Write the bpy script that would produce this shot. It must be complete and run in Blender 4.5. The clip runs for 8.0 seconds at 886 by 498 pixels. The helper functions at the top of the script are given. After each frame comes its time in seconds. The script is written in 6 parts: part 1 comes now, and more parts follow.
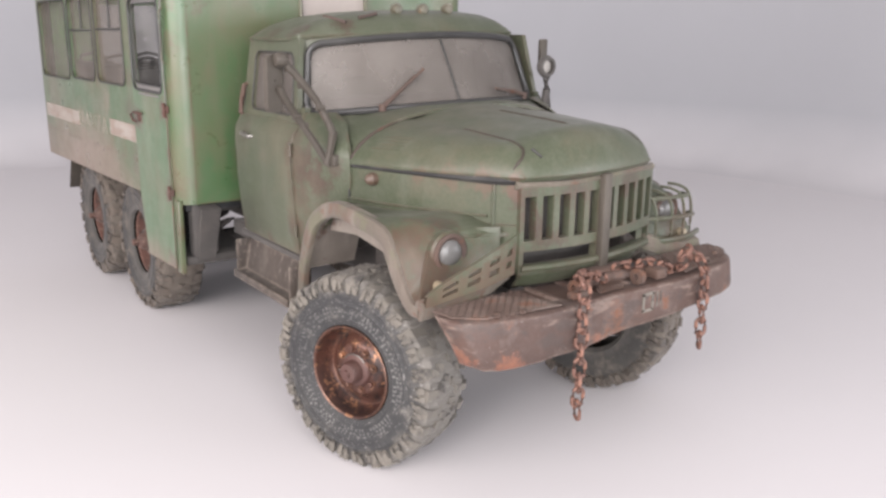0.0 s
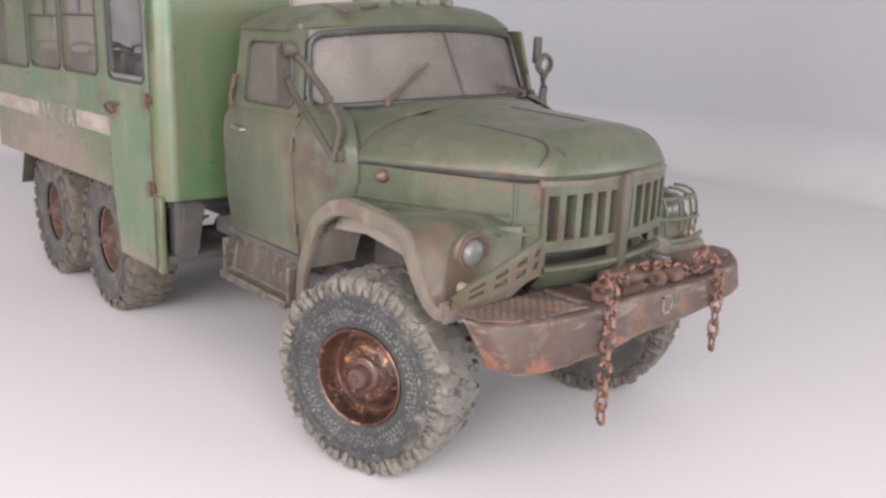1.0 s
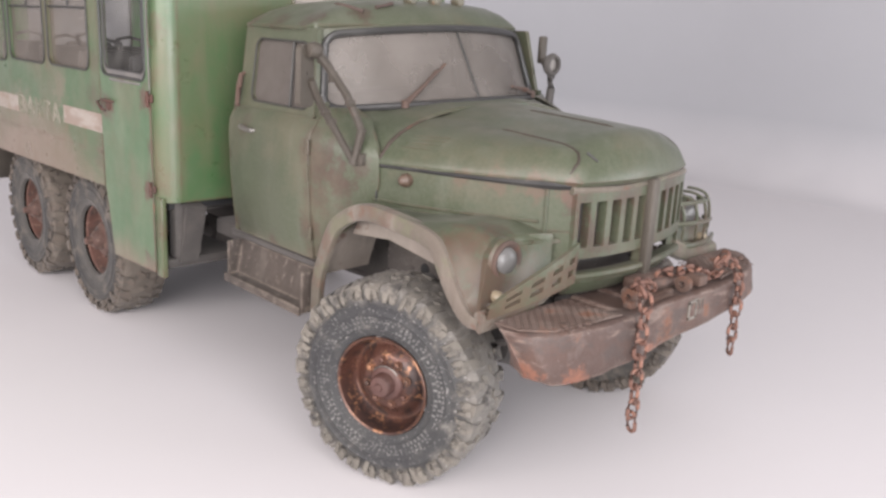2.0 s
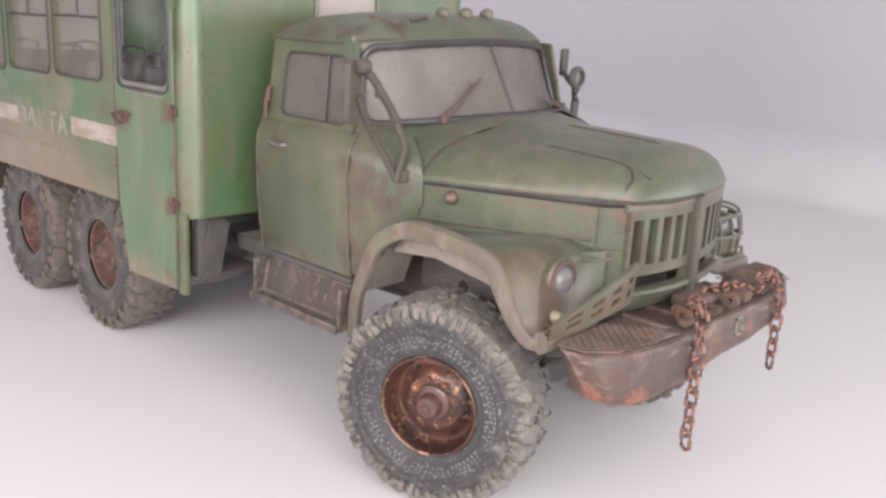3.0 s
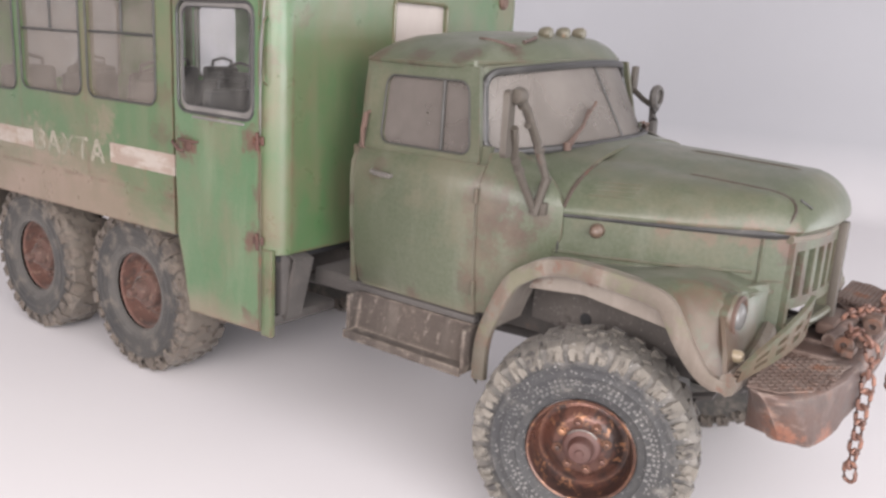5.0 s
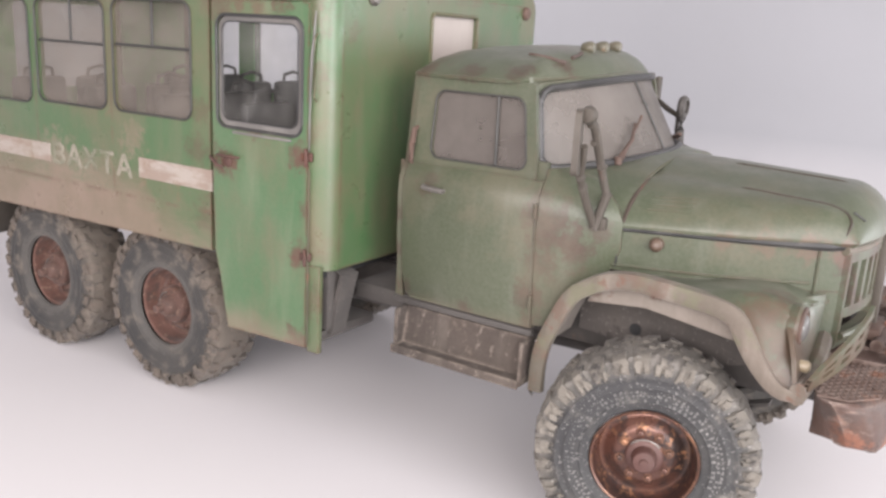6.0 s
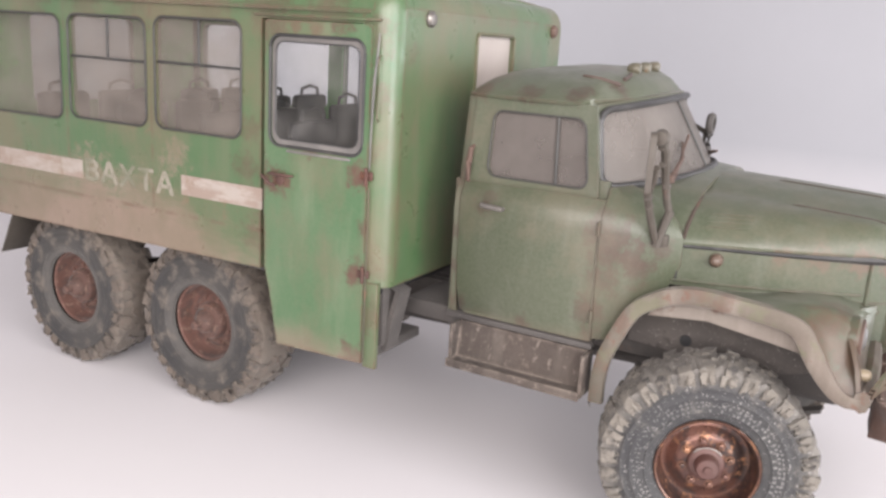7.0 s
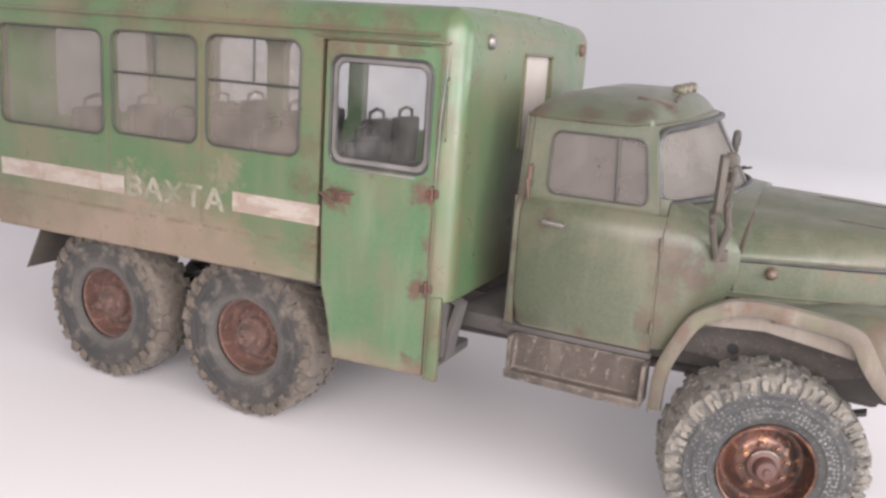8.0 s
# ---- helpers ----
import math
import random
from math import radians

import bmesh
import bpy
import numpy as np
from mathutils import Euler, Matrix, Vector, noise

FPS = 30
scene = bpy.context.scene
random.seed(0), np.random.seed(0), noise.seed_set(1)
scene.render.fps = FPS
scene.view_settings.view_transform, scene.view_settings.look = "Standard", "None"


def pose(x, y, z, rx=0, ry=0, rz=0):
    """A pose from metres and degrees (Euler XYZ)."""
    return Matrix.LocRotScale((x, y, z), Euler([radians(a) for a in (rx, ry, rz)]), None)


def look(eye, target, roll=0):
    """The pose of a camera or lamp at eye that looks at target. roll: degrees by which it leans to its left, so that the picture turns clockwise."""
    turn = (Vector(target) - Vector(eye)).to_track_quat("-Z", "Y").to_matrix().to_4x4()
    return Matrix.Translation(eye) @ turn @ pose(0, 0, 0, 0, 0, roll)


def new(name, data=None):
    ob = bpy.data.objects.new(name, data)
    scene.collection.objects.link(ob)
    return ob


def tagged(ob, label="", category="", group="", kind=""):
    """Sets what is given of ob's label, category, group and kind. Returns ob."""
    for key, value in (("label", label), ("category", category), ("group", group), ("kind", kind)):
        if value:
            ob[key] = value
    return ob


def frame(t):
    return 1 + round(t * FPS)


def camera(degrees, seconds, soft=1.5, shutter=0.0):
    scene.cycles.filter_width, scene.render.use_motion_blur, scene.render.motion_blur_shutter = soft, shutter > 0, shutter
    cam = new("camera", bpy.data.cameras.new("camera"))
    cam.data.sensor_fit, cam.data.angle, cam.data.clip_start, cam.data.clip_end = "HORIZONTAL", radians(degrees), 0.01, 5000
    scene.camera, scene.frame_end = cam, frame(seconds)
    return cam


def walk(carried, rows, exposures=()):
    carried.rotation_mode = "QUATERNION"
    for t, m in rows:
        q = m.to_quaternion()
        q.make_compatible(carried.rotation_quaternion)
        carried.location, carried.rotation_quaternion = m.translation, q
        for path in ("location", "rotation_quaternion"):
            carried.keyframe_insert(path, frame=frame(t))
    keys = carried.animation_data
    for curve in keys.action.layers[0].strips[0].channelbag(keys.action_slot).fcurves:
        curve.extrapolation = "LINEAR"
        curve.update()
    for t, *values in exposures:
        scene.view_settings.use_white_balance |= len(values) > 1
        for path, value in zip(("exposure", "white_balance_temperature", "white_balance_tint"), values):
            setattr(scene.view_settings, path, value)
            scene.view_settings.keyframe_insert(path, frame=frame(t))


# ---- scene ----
S = 1 / 35  # the model's scale; below, lengths are in metres of the full-size lorry
cam = camera(56.0, 8.0, soft=2.7)
PATH = [
    (0, (3.539, -2.973, 2.285), (1.968, -1.84, 1.785), 0.8),
    (0.5, (3.369, -3.088, 2.255), (1.845, -1.891, 1.76), 1.6),
    (1, (3.175, -3.211, 2.235), (1.704, -1.949, 1.741), 2.3),
    (1.5, (3.021, -3.318, 2.254), (1.595, -2.01, 1.75), 2.7),
    (3, (2.523, -3.676, 2.319), (1.201, -2.262, 1.816), 3.4),
    (3.5, (2.296, -3.809, 2.336), (1.007, -2.359, 1.848), 3.2),
    (4, (2.042, -3.945, 2.363), (0.794, -2.462, 1.871), 3.4),
    (4.5, (1.74, -4.083, 2.357), (0.546, -2.555, 1.866), 3.5),
    (6, (1.058, -4.521, 2.45), (0.011, -2.891, 1.952), 3.3),
    (6.5, (0.823, -4.731, 2.474), (-0.167, -3.064, 1.985), 3.6),
    (7, (0.604, -4.893, 2.514), (-0.342, -3.199, 2.029), 3.6),
    (7.5, (0.366, -5.066, 2.54), (-0.526, -3.34, 2.066), 3.8),
    (8, (0.086, -5.308, 2.574), (-0.745, -3.55, 2.104), 4.1),
]
walk(cam, [(t, look(Vector(eye) * S, Vector(target) * S, roll)) for t, eye, target, roll in PATH],
     exposures=[(0, -0.19), (1, -0.25), (4, -0.09), (6, -0.01), (8, 0.08)])

# ---- world and lights: a white photo tent with soft panels on the camera side ----
world = bpy.data.worlds.new("room")
scene.world = world
world.use_nodes = True
wbg = world.node_tree.nodes["Background"]
wbg.inputs["Color"].default_value = (1.0, 0.94, 0.96, 1)
wbg.inputs["Strength"].default_value = 0.66


def area_lamp(name, eye, target, w, h, power, colour):
    data = bpy.data.lights.new(name, "AREA")
    data.shape, data.size, data.size_y = "RECTANGLE", w * S, h * S
    data.energy, data.color = power * S * S, colour
    ob = new(name, data)
    ob.matrix_world = look(Vector(eye) * S, Vector(target) * S)
    return ob


area_lamp("tent_panel_light", (10, -7, 7), (0.5, -1.0, 0), 12, 7, 1850, (0.99, 0.945, 0.955))
area_lamp("front_softbox", (2.5, -12, 4.6), (-0.5, -1.0, 0.3), 12, 5, 2050, (1.0, 0.93, 0.92))
area_lamp("rear_tent_light", (11, 7, 2.4), (-1, 0, 0.4), 9, 4, 850, (0.95, 0.96, 1.0))
area_lamp("side_window_light", (15, -6, 2.4), (0, -0.5, 0.5), 10, 4.4, 1600, (0.94, 0.96, 1.0))


# ---- materials ----
def material(name):
    m = bpy.data.materials.new(name)
    m.use_nodes = True
    nt = m.node_tree
    return m, nt, nt.nodes["Principled BSDF"]


def add(nt, kind, **values):
    n = nt.nodes.new(kind)
    for k, v in values.items():
        n.inputs[k].default_value = v
    return n


def noise_tex(nt, scale, detail=5.0, rough=0.6, stretch=None):
    c = nt.nodes.new("ShaderNodeTexCoord")
    mp = nt.nodes.new("ShaderNodeMapping")
    if stretch:
        mp.inputs["Scale"].default_value = stretch
    nt.links.new(c.outputs["Object"], mp.inputs["Vector"])
    n = add(nt, "ShaderNodeTexNoise", Scale=scale, Detail=detail, Roughness=rough)
    nt.links.new(mp.outputs["Vector"], n.inputs["Vector"])
    return n.outputs["Fac"]


def ramp(nt, fac, lo, hi, a=0.0, b=1.0):
    r = nt.nodes.new("ShaderNodeMapRange")
    r.inputs["From Min"].default_value, r.inputs["From Max"].default_value = lo, hi
    r.inputs["To Min"].default_value, r.inputs["To Max"].default_value = a, b
    nt.links.new(fac, r.inputs["Value"])
    return r.outputs["Result"]


def mix(nt, fac, a, b):
    m = nt.nodes.new("ShaderNodeMix")
    m.data_type = "RGBA"
    for sock, v in ((m.inputs["A"], a), (m.inputs["B"], b)):
        if isinstance(v, tuple):
            sock.default_value = (*v, 1)
        else:
            nt.links.new(v, sock)
    if isinstance(fac, float):
        m.inputs["Factor"].default_value = fac
    else:
        nt.links.new(fac, m.inputs["Factor"])
    return m.outputs["Result"]


def bump(nt, bsdf, fac, strength, dist):
    b = add(nt, "ShaderNodeBump", Strength=strength, Distance=dist * S)
    nt.links.new(fac, b.inputs["Height"])
    nt.links.new(b.outputs["Normal"], bsdf.inputs["Normal"])


def weathered(name, base, base2, rust, dust, rust_lo=0.62, dust_amt=0.5, rough=0.5, metal=0.0, grain=14.0, bump_s=0.25, streak=True, sheen=0.12):
    """Paint with a two-tone fade, rust blotches, dust film and fine relief."""
    m, nt, b = material(name)
    big = noise_tex(nt, 1.7, 4)
    mid = noise_tex(nt, 6.0, 6, 0.65)
    fine = noise_tex(nt, grain * 4, 4, 0.7)
    run = noise_tex(nt, 7.0, 5, 0.6, (1.0, 1.0, 0.16)) if streak else mid
    col = mix(nt, ramp(nt, big, 0.35, 0.65), base, base2)
    col = mix(nt, ramp(nt, run, 0.5, 0.8, 0.0, dust_amt), col, dust)
    col = mix(nt, ramp(nt, fine, 0.35, 0.75, 0.0, 0.09), col, dust)
    rmask = ramp(nt, mid, rust_lo, rust_lo + 0.09)
    col = mix(nt, rmask, col, rust)
    nt.links.new(col, b.inputs["Base Color"])
    nt.links.new(ramp(nt, mid, 0.3, 0.75, rough - 0.08, min(1.0, rough + 0.18)), b.inputs["Roughness"])
    b.inputs["Metallic"].default_value = metal
    # sheen pales the dark tones, imitating haze on the surface
    b.inputs["Sheen Weight"].default_value = sheen
    b.inputs["Sheen Roughness"].default_value = 0.45
    b.inputs["Sheen Tint"].default_value = (0.95, 0.91, 0.89, 1)
    bump(nt, b, fine, bump_s, 0.004)
    return m


def worn_edges(m, colour, amount=0.9, radius=0.028):
    """Paint rubbed off along edges, broken up by noise."""
    nt = m.node_tree
    b = nt.nodes["Principled BSDF"]
    src = b.inputs["Base Color"].links[0].from_socket
    bev = nt.nodes.new("ShaderNodeBevel")
    bev.samples = 4
    bev.inputs["Radius"].default_value = radius * S
    geo = nt.nodes.new("ShaderNodeNewGeometry")
    dot = nt.nodes.new("ShaderNodeVectorMath")
    dot.operation = "DOT_PRODUCT"
    nt.links.new(bev.outputs["Normal"], dot.inputs[0])
    nt.links.new(geo.outputs["Normal"], dot.inputs[1])
    edge = ramp(nt, dot.outputs["Value"], 0.99, 0.92)
    chips = ramp(nt, noise_tex(nt, 9.0, 7, 0.7), 0.42, 0.56, 0.0, amount)
    k = nt.nodes.new("ShaderNodeMath")
    k.operation = "MULTIPLY"
    nt.links.new(edge, k.inputs[0])
    nt.links.new(chips, k.inputs[1])
    nt.links.new(mix(nt, k.outputs[0], src, colour), b.inputs["Base Color"])


RUST, DUST = (0.085, 0.045, 0.032), (0.33, 0.31, 0.28)
M_CAB = weathered("cab_olive_paint", (0.050, 0.061, 0.034), (0.062, 0.071, 0.044), RUST, DUST, 0.71, 0.15, 0.40, bump_s=0.12, sheen=0.05)
M_BUS = weathered("body_green_paint", (0.048, 0.102, 0.040), (0.068, 0.110, 0.052), (0.15, 0.09, 0.055), (0.150, 0.125, 0.085), 0.66, 0.45, 0.32, sheen=0.06)


def spots(nt, places, noise_amt=0.5):
    """Mask that is 1 near the given places and breaks up with noise; places are (x, y, z, radius)."""
    c = nt.nodes.new("ShaderNodeTexCoord")
    n = noise_tex(nt, 16.0, 8, 0.78)
    total = None
    for x, y, z, r in places:
        d = nt.nodes.new("ShaderNodeVectorMath")
        d.operation = "DISTANCE"
        nt.links.new(c.outputs["Object"], d.inputs[0])
        d.inputs[1].default_value = (x, y, z)
        v = ramp(nt, d.outputs["Value"], 0.0, r, 1.0, 0.0)
        if total is None:
            total = v
        else:
            m = nt.nodes.new("ShaderNodeMath")
            m.operation = "MAXIMUM"
            nt.links.new(total, m.inputs[0])
            nt.links.new(v, m.inputs[1])
            total = m.outputs[0]
    m = nt.nodes.new("ShaderNodeMath")
    m.operation = "MULTIPLY_ADD"
    nt.links.new(n, m.inputs[0])
    m.inputs[1].default_value = 2.3
    nt.links.new(total, m.inputs[2])
    k = nt.nodes.new("ShaderNodeMath")
    k.operation = "MULTIPLY"
    nt.links.new(ramp(nt, m.outputs[0], 1.60, 1.88), k.inputs[0])
    nt.links.new(ramp(nt, noise_tex(nt, 34.0, 6, 0.75), 0.36, 0.60, 0.5, 1.0), k.inputs[1])
    return k.outputs[0]


def over(m, mask_of, colour, amount=1.0):
    """Lays another colour over a material's base colour by a mask."""
    nt = m.node_tree
    b = nt.nodes["Principled BSDF"]
    src = b.inputs["Base Color"].links[0].from_socket
    mask = mask_of(nt)
    mask = ramp(nt, mask, 0.0, 1.0, 0.0, amount)
    nt.links.new(mix(nt, mask, src, colour), b.inputs["Base Color"])


def mud_line(nt, z_lo, z_hi, x_fade):
    """Dirt thrown up from the wheels: full below z_lo, gone above z_hi, ragged between, thinning past x_fade."""
    c = nt.nodes.new("ShaderNodeTexCoord")
    sep = nt.nodes.new("ShaderNodeSeparateXYZ")
    nt.links.new(c.outputs["Object"], sep.inputs[0])
    h = ramp(nt, sep.outputs["Z"], z_lo, z_hi, 1.0, 0.0)
    fx = ramp(nt, sep.outputs["X"], x_fade, x_fade + 0.7, 0.0, -0.55)
    n1 = noise_tex(nt, 3.2, 6, 0.65)
    m1 = nt.nodes.new("ShaderNodeMath")
    m1.operation = "MULTIPLY_ADD"
    nt.links.new(n1, m1.inputs[0])
    m1.inputs[1].default_value = 1.3
    nt.links.new(h, m1.inputs[2])
    m2 = nt.nodes.new("ShaderNodeMath")
    m2.operation = "ADD"
    nt.links.new(m1.outputs[0], m2.inputs[0])
    nt.links.new(fx, m2.inputs[1])
    return ramp(nt, m2.outputs[0], 0.85, 1.6)


def splash(nt, z_lo, z_hi, x_front, x_rear):
    """Dirt brushed along the side in streaks, heaviest between x_rear and x_front."""
    c = nt.nodes.new("ShaderNodeTexCoord")
    sep = nt.nodes.new("ShaderNodeSeparateXYZ")
    nt.links.new(c.outputs["Object"], sep.inputs[0])
    total = ramp(nt, sep.outputs["Z"], z_lo, z_hi, 1.0, 0.0)
    for v, k in ((ramp(nt, sep.outputs["X"], x_front, x_front + 0.25, 0.0, -0.34), 1.0), (ramp(nt, sep.outputs["X"], -2.2, -2.0, 0.0, -0.6), 1.0), (ramp(nt, sep.outputs["X"], x_rear - 0.3, x_rear, -0.22, 0.0), 1.0),
                 (noise_tex(nt, 3.0, 7, 0.62, (0.5, 1.0, 1.3)), 0.95), (noise_tex(nt, 9.0, 7, 0.75, (0.3, 1.0, 2.0)), 0.45)):
        m = nt.nodes.new("ShaderNodeMath")
        m.operation = "MULTIPLY_ADD"
        nt.links.new(v, m.inputs[0])
        m.inputs[1].default_value = k
        nt.links.new(total, m.inputs[2])
        total = m.outputs[0]
    return ramp(nt, total, 1.02, 1.36)


MUDTONE, RUSTB = (0.205, 0.146, 0.114), (0.075, 0.036, 0.026)
over(M_BUS, lambda nt: splash(nt, 1.12, 1.80, -3.35, -4.7), MUDTONE, 0.9)
over(M_BUS, lambda nt: spots(nt, [(-3.7, -1.25, 1.42, 0.42), (-4.1, -1.25, 1.50, 0.36), (-3.35, -1.25, 1.72, 0.24), (-4.9, -1.25, 1.36, 0.40)]), MUDTONE, 0.65)
over(M_BUS, lambda nt: spots(nt, [(-4.6, -1.25, 2.66, 0.35), (-3.6, -1.25, 2.66, 0.45), (-2.6, -1.25, 2.62, 0.35), (-5.3, -1.25, 1.25, 0.5), (-2.68, -1.25, 1.35, 0.25), (-1.9, -1.25, 2.52, 0.22), (-1.88, -1.24, 2.2, 0.16), (-1.9, -1.25, 1.9, 0.12), (-2.75, -1.25, 1.95, 0.16), (-1.75, -1.1, 0.95, 0.2), (-1.89, -1.25, 1.3, 0.2), (-1.88, -1.24, 1.0, 0.22), (-3.05, -1.25, 2.64, 0.3), (-2.2, -1.25, 2.63, 0.3), (-4.1, -1.25, 2.65, 0.3), (-2.78, -1.25, 1.72, 0.2), (-1.84, -1.05, 2.45, 0.16)]), RUSTB, 0.55)
M_BDOOR = weathered("door_green_paint", (0.046, 0.108, 0.044), (0.064, 0.118, 0.055), (0.21, 0.13, 0.08), (0.28, 0.255, 0.19), 0.72, 0.25, 0.42)
over(M_BDOOR, lambda nt: spots(nt, [(-1.98, -1.26, 1.785, 0.16), (-1.97, -1.26, 1.24, 0.15), (-2.54, -1.26, 1.69, 0.20), (-1.96, -1.26, 0.72, 0.26), (-2.3, -1.26, 0.68, 0.16), (-2.55, -1.26, 2.55, 0.22), (-2.1, -1.26, 2.57, 0.14),
     (-1.93, -1.26, 1.5, 0.10), (-2.65, -1.26, 0.98, 0.14), (-2.66, -1.26, 1.4, 0.09), (-2.3, -1.26, 1.90, 0.12)]), RUSTB, 0.85)
over(M_BDOOR, lambda nt: spots(nt, [(-2.54, -1.26, 1.69, 0.13), (-2.48, -1.26, 1.69, 0.10), (-2.61, -1.26, 1.69, 0.09), (-1.97, -1.26, 1.76, 0.11), (-1.975, -1.26, 1.23, 0.10), (-2.28, -1.26, 2.535, 0.10), (-2.42, -1.26, 2.54, 0.09)]), (0.085, 0.032, 0.023), 0.85)
over(M_BDOOR, lambda nt: mud_line(nt, 0.70, 0.90, -2.3), MUDTONE, 0.6)
over(M_CAB, lambda nt: spots(nt, [(-0.62, -0.95, 1.60, 0.24), (-0.70, -0.95, 1.72, 0.14), (-0.73, -0.95, 1.2, 0.16), (-0.55, -0.9, 1.52, 0.16), (0.50, -0.80, 1.15, 0.26), (0.42, -0.75, 1.42, 0.16), (0.30, -0.62, 1.615, 0.07), (0.40, -0.57, 1.618, 0.09), (0.49, -0.53, 1.618, 0.09),
     (-1.5, -0.95, 1.06, 0.14), (-1.34, -0.96, 1.715, 0.10), (-1.53, -0.95, 1.5, 0.09), (-1.53, -0.93, 1.3, 0.08), (-1.57, -0.9, 1.8, 0.2), (-1.0, -0.3, 2.42, 0.2), (-1.5, -0.7, 2.30, 0.22), (0.66, 0.1, 1.33, 0.16), (0.64, -0.35, 1.4, 0.12), (0.74, -0.55, 1.30, 0.16)]), (0.052, 0.032, 0.027), 0.7)
over(M_CAB, lambda nt: spots(nt, [(0.52, -0.88, 1.22, 0.30), (0.40, -0.92, 1.33, 0.22), (0.57, -0.93, 1.10, 0.22), (0.68, -0.70, 1.16, 0.24), (0.74, -0.50, 1.27, 0.20), (0.63, -0.42, 1.55, 0.16), (0.69, -0.12, 1.57, 0.18), (0.66, 0.25, 1.57, 0.16), (0.69, -0.30, 1.34, 0.16), (0.66, -0.40, 1.44, 0.14), (-0.62, -0.95, 1.52, 0.26), (-0.72, -0.95, 1.60, 0.16), (-0.50, -0.90, 1.46, 0.20), (-0.66, -0.95, 1.38, 0.18), (-0.42, -0.84, 1.58, 0.14), (-0.72, -0.95, 1.25, 0.12), (-0.72, -0.95, 1.08, 0.12), (-1.50, -0.82, 2.275, 0.16), (-1.22, -0.83, 2.285, 0.16), (-0.95, -0.78, 2.30, 0.15), (-0.82, -0.55, 2.31, 0.14), (-1.36, -0.95, 1.66, 0.10), (0.658, -0.385, 1.43, 0.10), (0.70, -0.22, 1.33, 0.10), (-1.53, -0.95, 1.08, 0.12), (-1.1, -0.93, 1.06, 0.10)]), (0.056, 0.031, 0.025), 0.75)
over(M_CAB, lambda nt: spots(nt, [(0.54, -0.88, 1.20, 0.50), (0.58, -0.72, 1.18, 0.36), (0.42, -0.90, 1.34, 0.34), (0.72, -0.62, 1.20, 0.30), (0.66, -0.86, 1.13, 0.30), (0.58, 0.80, 1.25, 0.30)]), (0.078, 0.050, 0.033), 0.8)
over(M_CAB, lambda nt: spots(nt, [(0.45, -0.53, 1.600, 0.16), (0.28, -0.61, 1.602, 0.13), (0.12, -0.665, 1.602, 0.09), (0.60, -0.45, 1.59, 0.14)]), (0.115, 0.062, 0.048), 0.7)
over(M_CAB, lambda nt: mud_line(nt, 1.02, 1.12, -0.3), (0.115, 0.098, 0.072), 0.45)
M_LIP = weathered("fender_lip", (0.118, 0.095, 0.076), (0.080, 0.072, 0.053), (0.12, 0.070, 0.050), (0.29, 0.25, 0.215), 0.64, 0.6, 0.7)
M_REDRUST = weathered("red_rust", (0.090, 0.036, 0.026), (0.065, 0.034, 0.027), (0.124, 0.053, 0.031), (0.093, 0.059, 0.046), 0.56, 0.4, 0.7, 0.05, bump_s=0.5, streak=False, sheen=0.02)
M_RUST = weathered("rusty_steel", (0.095, 0.054, 0.039), (0.065, 0.044, 0.037), (0.129, 0.058, 0.035), (0.136, 0.105, 0.088), 0.55, 0.4, 0.7, 0.1, bump_s=0.5, sheen=0.05)
M_RIM = weathered("copper_rust_rim", (0.155, 0.070, 0.050), (0.085, 0.048, 0.040), (0.40, 0.21, 0.12), (0.09, 0.06, 0.05), 0.58, 0.5, 0.30, 0.55, bump_s=0.35, streak=False, sheen=0.0)
M_RIMD = weathered("dull_rust_rim", (0.125, 0.056, 0.042), (0.088, 0.050, 0.040), (0.16, 0.075, 0.048), (0.10, 0.08, 0.066), 0.56, 0.25, 0.75, 0.15, bump_s=0.4, streak=False)
M_LAMP = weathered("grubby_lamp", (0.105, 0.078, 0.050), (0.080, 0.074, 0.050), (0.30, 0.15, 0.08), (0.36, 0.32, 0.26), 0.62, 0.4, 0.4, streak=False)
M_PLATE = weathered("worn_chequer_plate", (0.101, 0.062, 0.049), (0.144, 0.108, 0.091), (0.158, 0.072, 0.043), (0.324, 0.281, 0.252), 0.58, 0.6, 0.5, 0.2, bump_s=0.4, streak=False, sheen=0.05)
M_BUMP = weathered("bare_bumper_steel", (0.085, 0.046, 0.034), (0.060, 0.037, 0.031), (0.150, 0.068, 0.041), (0.231, 0.211, 0.197), 0.57, 0.6, 0.55, 0.15, bump_s=0.6, streak=False, sheen=0.04)
M_CHAIN = weathered("rusty_chain", (0.168, 0.082, 0.060), (0.115, 0.061, 0.048), (0.259, 0.125, 0.086), (0.288, 0.202, 0.163), 0.55, 0.4, 0.55, 0.3, bump_s=0.4, streak=False, sheen=0.05)
M_TYRE = weathered("dusty_rubber", (0.022, 0.022, 0.024), (0.037, 0.037, 0.037), (0.145, 0.136, 0.123), (0.119, 0.111, 0.102), 0.60, 0.45, 0.7, bump_s=0.6, streak=False, sheen=0.05)


